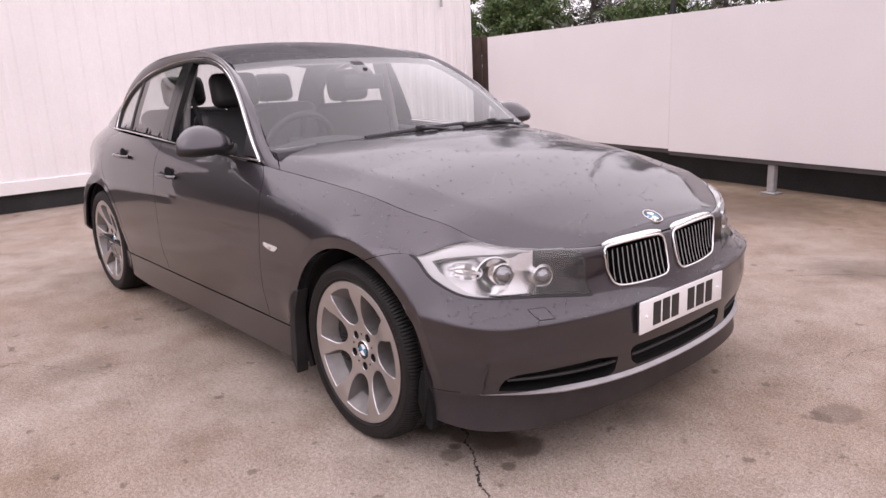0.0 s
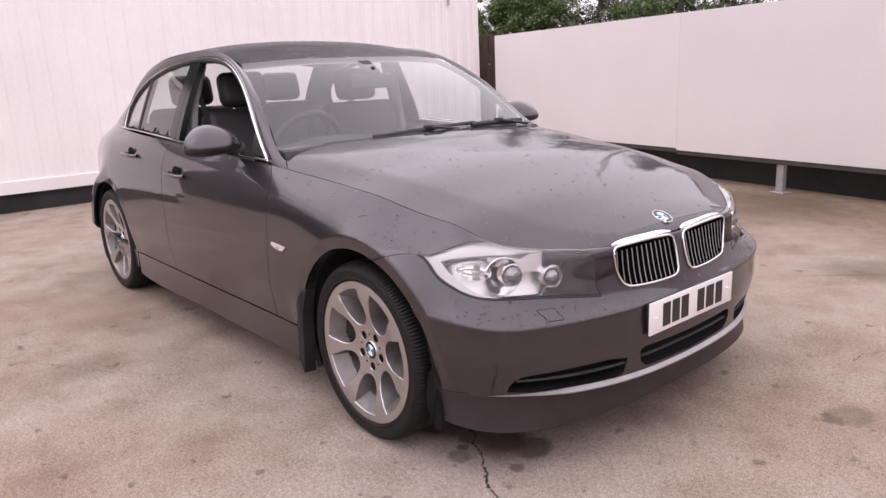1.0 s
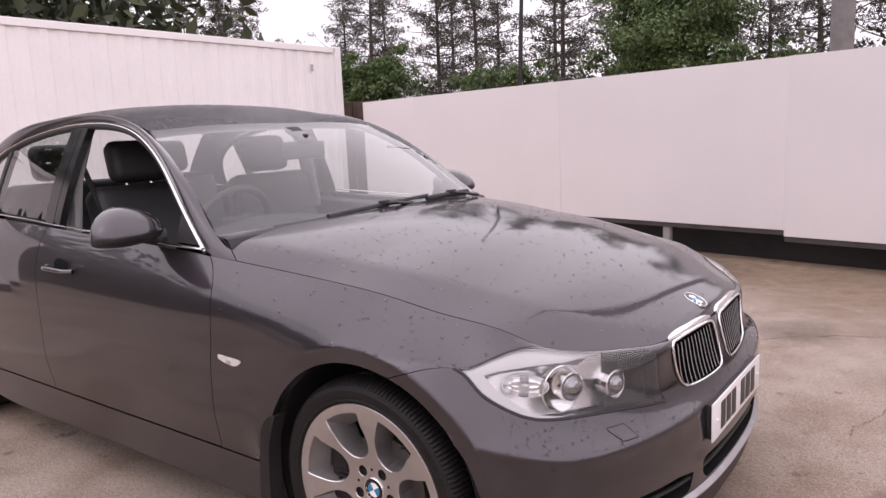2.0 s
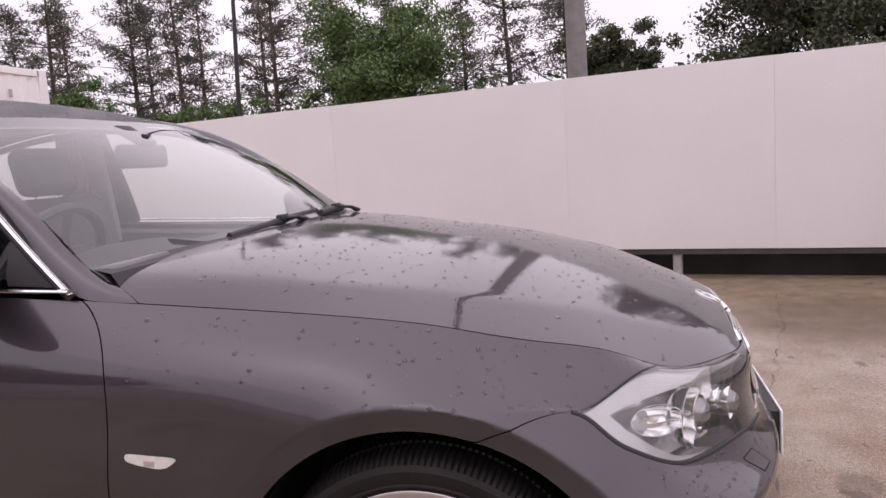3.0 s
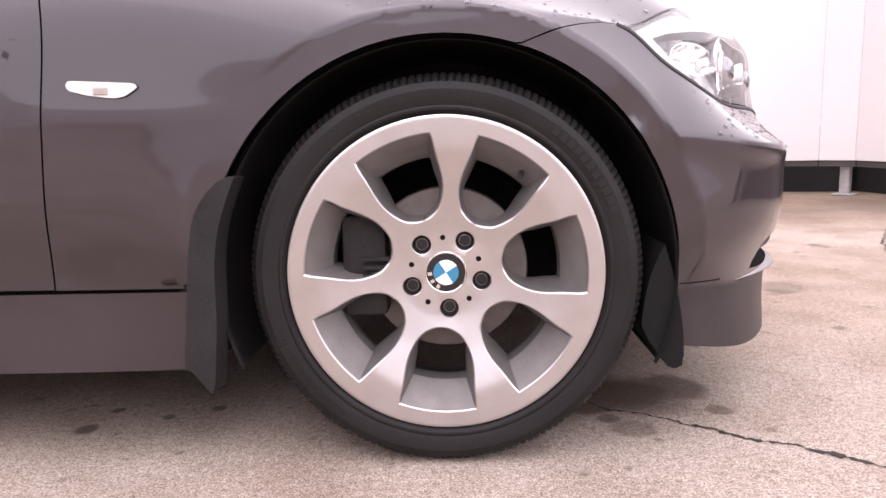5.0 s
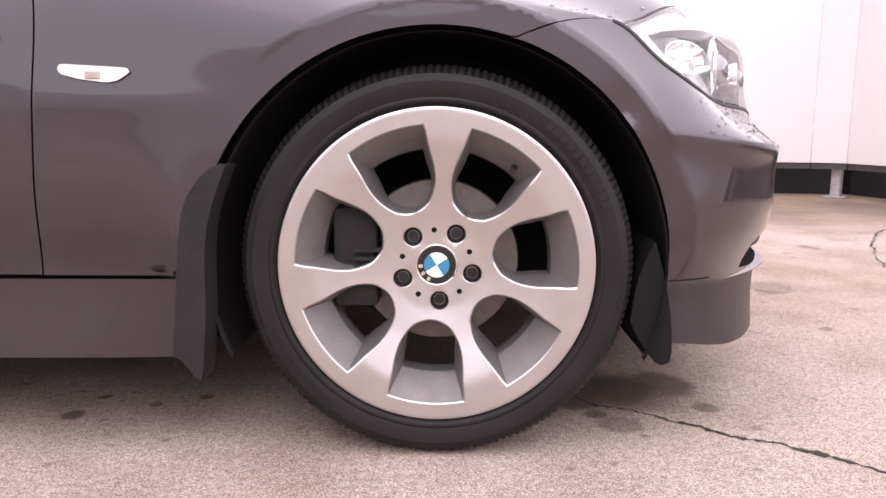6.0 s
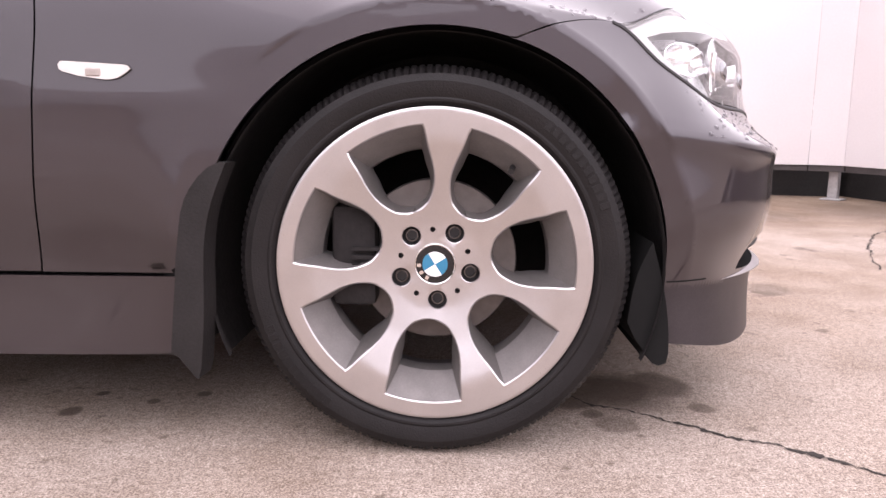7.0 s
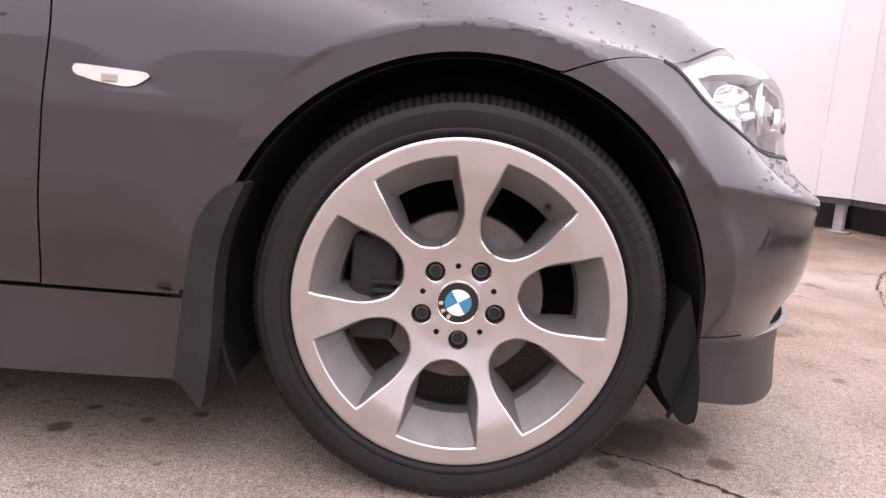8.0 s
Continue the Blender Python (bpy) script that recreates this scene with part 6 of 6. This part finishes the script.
def broadleaf(x, y, h, r, mat_l=LEAF, label="leafy green broadleaf tree", count=230, size=.070, low=.2):
    t = thing("broadleaf_tree", label, "tree", "trees behind the hoarding", at=(x, y, 0))
    link_mesh("trunk", tube_mesh([(0, 0, 0), (.05, 0, h * .3), (0, .05, h * .62)], [.2, .15, .08], 10), BARK, t)
    limbs, tips = [], []
    for k in range(46):
        z = h * rng.uniform(low, .6)
        a = rng.uniform(0, 2 * math.pi)
        L = r * rng.uniform(.45, .95)
        up = rng.uniform(.1, .9) * (h - z) * .8
        p, q = np.array([0, 0, z]), np.array([math.cos(a) * L, math.sin(a) * L, z + up])
        limbs.append(branch(p, q, .05, .012))
        for s in np.linspace(.40, 1.08, 6):
            c = p * (1 - s) + q * s + rng.normal(0, .25, 3)
            c[2] = min(c[2], h - .2)
            tips.append(c)
    tagged(link("branching", join_meshes(limbs), BARK, t), kind="stuff")
    link_mesh("crown", leaf_cloud(tips, count, size, .165 * r / 2.2, .8), mat_l, t, smooth=False)
    return t


for x, y, h in ((-33.5, 26, 10.5), (-28.5, 29, 10.0), (-24.0, 26, 10.2), (-20.4, 27, 9.6), (-17.4, 26, 10.0), (-15.0, 29, 9.2), (-12.6, 25, 9.2), (-11.2, 28, 9.2), (-3.2, 26, 8.6), (-1.2, 29, 7.8),
                (-38, 25, 11), (-43, 24, 11.5), (-30.5, 22, 8.4), (-26.2, 30, 9.4), (-22.3, 31, 9.0), (-18.8, 30, 9.6), (-9.5, 31, 8.8), (-6.0, 31, 8.2)):
    pine(x, y, h * rng.uniform(.95, 1.15), r=3.1 + rng.uniform(-.5, .6))
broadleaf(-8.0, 24, 8.2, 3.0)
broadleaf(-21.5, 23, 5.6, 2.0, low=.1)
broadleaf(-25.6, 22, 5.0, 1.9, low=.1)
broadleaf(-14.5, 23, 4.2, 2.0, low=.08)
broadleaf(-32.0, 20, 5.6, 2.4, low=.08)
broadleaf(-5.0, 24, 4.0, 1.8, low=.08)
broadleaf(.6, 25, 6.0, 1.8, LEAFDARK, "dark green broadleaf tree", low=.15)
broadleaf(6.5, 22, 8.6, 4.0, LEAFDARK, "dense dark green broadleaf tree", 300, .070, .1)
broadleaf(11.0, 23, 8.0, 3.8, LEAFDARK, "dense dark green broadleaf tree", 280, .070, .1)
broadleaf(16.0, 22, 6.5, 3.0, LEAFDARK, "dense dark green broadleaf tree", 80, .11, .1)
# low undergrowth along the back
hedge_c = np.stack([rng.uniform(-45, 22, 420), rng.uniform(20, 30, 420), rng.uniform(.3, 3.4, 420)], 1)
und = link_mesh("undergrowth", leaf_cloud(hedge_c, 34, .16, .55, .7), LEAFDARK, smooth=False)
tagged(und, "dark scrubby undergrowth below the trees", "undergrowth", kind="stuff")
# trees beyond the container's end
far_c = np.stack([rng.uniform(-24, -14, 1100), rng.uniform(-22, 10, 1100), rng.uniform(.3, 7.2, 1100)], 1)
far = link_mesh("tree_belt", leaf_cloud(far_c, 46, .22, .75, .8), LEAFDARK, smooth=False)
tagged(far, "dark belt of trees behind the container", "trees", kind="stuff")

# unseen plain walls added to close the open sides; the south one brightens the wing's reflections
for nm, size, at in (("added_wall_south", (46, .2, 2.3), (-5, -13, 1.15)), ("added_wall_east", (.2, 26, 3.0), (17.9, -.5, 1.5))):
    tagged(part(nm, box_bm(size, at, .01, 1), ADDEDWALL, smooth=False), "plain pale wall added out of view on the yard's open side", "wall", kind="structure")


# ---- cracks and joints in the concrete ----
crack([(.10, -.575), (.26, -.60), (.37, -.66), (.45, -.71), (.53, -.78), (.61, -.845), (.72, -.93), (.85, -1.05), (.98, -1.14)], .012)
crack([(2.7, 2.3), (2.34, 1.86), (2.03, 1.45), (1.87, 1.05), (1.7, .8)], .010)
crack([(-1.9, -1.75), (-1.5, -1.50), (-1.15, -1.25), (-1.0, -1.1)], .0028)
crack([(1.56, 3.75), (1.32, 2.65), (1.14, 1.83), (.92, .9)], .0035, "slab_joint")
crack([(.1, 2.0), (.5, 2.35), (.9, 2.5)], .007)

# ---- rain drops on the bodywork ----
# grey tint stands for the dark that real beads show by refraction
WATER = glass("rain_water", (.66, .64, .66), base=.05)


def drops(points, normals, radii):
    """Flattened beads of water: a low dome each, in one mesh."""
    k = 7
    a = np.linspace(0, 2 * math.pi, k, endpoint=False)
    n = len(points)
    t = np.cross(normals, np.array([.3, .2, .93]))
    t /= np.linalg.norm(t, axis=1)[:, None]
    s = np.cross(normals, t)
    rings = []
    for q, hgt in ((1.0, 0.0), (.72, .33)):
        rings.append(points[:, None] + (t[:, None] * np.cos(a)[None, :, None] + s[:, None] * np.sin(a)[None, :, None]) * (radii * q)[:, None, None] + normals[:, None] * (radii * hgt)[:, None, None])
    v = np.concatenate([rings[0], rings[1], (points + normals * (radii * .46)[:, None])[:, None]], 1).reshape(-1, 3)
    f = []
    m = 2 * k + 1
    for i in range(n):
        o = i * m
        for j in range(k):
            q = (j + 1) % k
            f.append((o + j, o + q, o + k + q, o + k + j))
            f.append((o + k + j, o + k + q, o + 2 * k))
    return v, f


rd = np.random.default_rng(11)
hx = np.stack([rd.uniform(-.60, .63, 1300), rd.uniform(-.74, .74, 1300)], 1)
hx = hx[np.abs(hx[:, 1]) < np.interp(hx[:, 0], EDGE_X, EDGE_W) - .012]
P1, N1 = hood_surf(hx)
su = np.stack([rd.uniform(u_at(.30, 8) - .25, u_at(-.65, 8), 420), rd.uniform(KV[6], V1, 420)], 1)
su = su[inside(wing_out, su) & (near(wing_out, su) > .01)]
P2, N2 = SKIN(su)
ok = N2[:, 2] > rd.uniform(.15, .9, len(N2))
P2, N2 = P2[ok], N2[ok]
bu = np.stack([rd.uniform(-.95, .95, 2200), rd.uniform(KV[4] - .01, KV[6] + .1, 2200)], 1)
bu = bu[inside(BUMPER, bu) & (near(BUMPER, bu) > .008)]
P3, N3 = SKIN(bu)
ok = N3[:, 2] > rd.uniform(.25, .9, len(N3))
P3, N3 = P3[ok], N3[ok]
rs = np.stack([rd.uniform(0, .6, 2600), rd.uniform(-.95, .95, 2600)], 1)
RM = np.array(rows)
ri, rj = rs[:, 0] * 24, (rs[:, 1] + 1) * 12
i0, j0 = ri.astype(int), rj.astype(int)
fi, fj = (ri - i0)[:, None], (rj - j0)[:, None]
A0, A1, B0, B1 = RM[i0, j0], RM[i0, j0 + 1], RM[i0 + 1, j0], RM[i0 + 1, j0 + 1]
P4 = (A0 * (1 - fj) + A1 * fj) * (1 - fi) + (B0 * (1 - fj) + B1 * fj) * fi
N4 = np.cross(B0 - A0, A1 - A0)
N4 /= np.linalg.norm(N4, axis=1)[:, None]
N4 *= np.sign(N4[:, 2:3])
Pd, Nd = np.concatenate([P1, P2, P3, P4]), np.concatenate([N1, N2, N3, N4])
rad_d = .0015 + .0040 * rd.random(len(Pd)) ** 2.4
v, f = drops(Pd, Nd, rad_d)
tagged(link_mesh("rain_drops", mesh_of(v, f), WATER, sharp=0), "beads of rain water on the bonnet and wings", "water", kind="stuff")
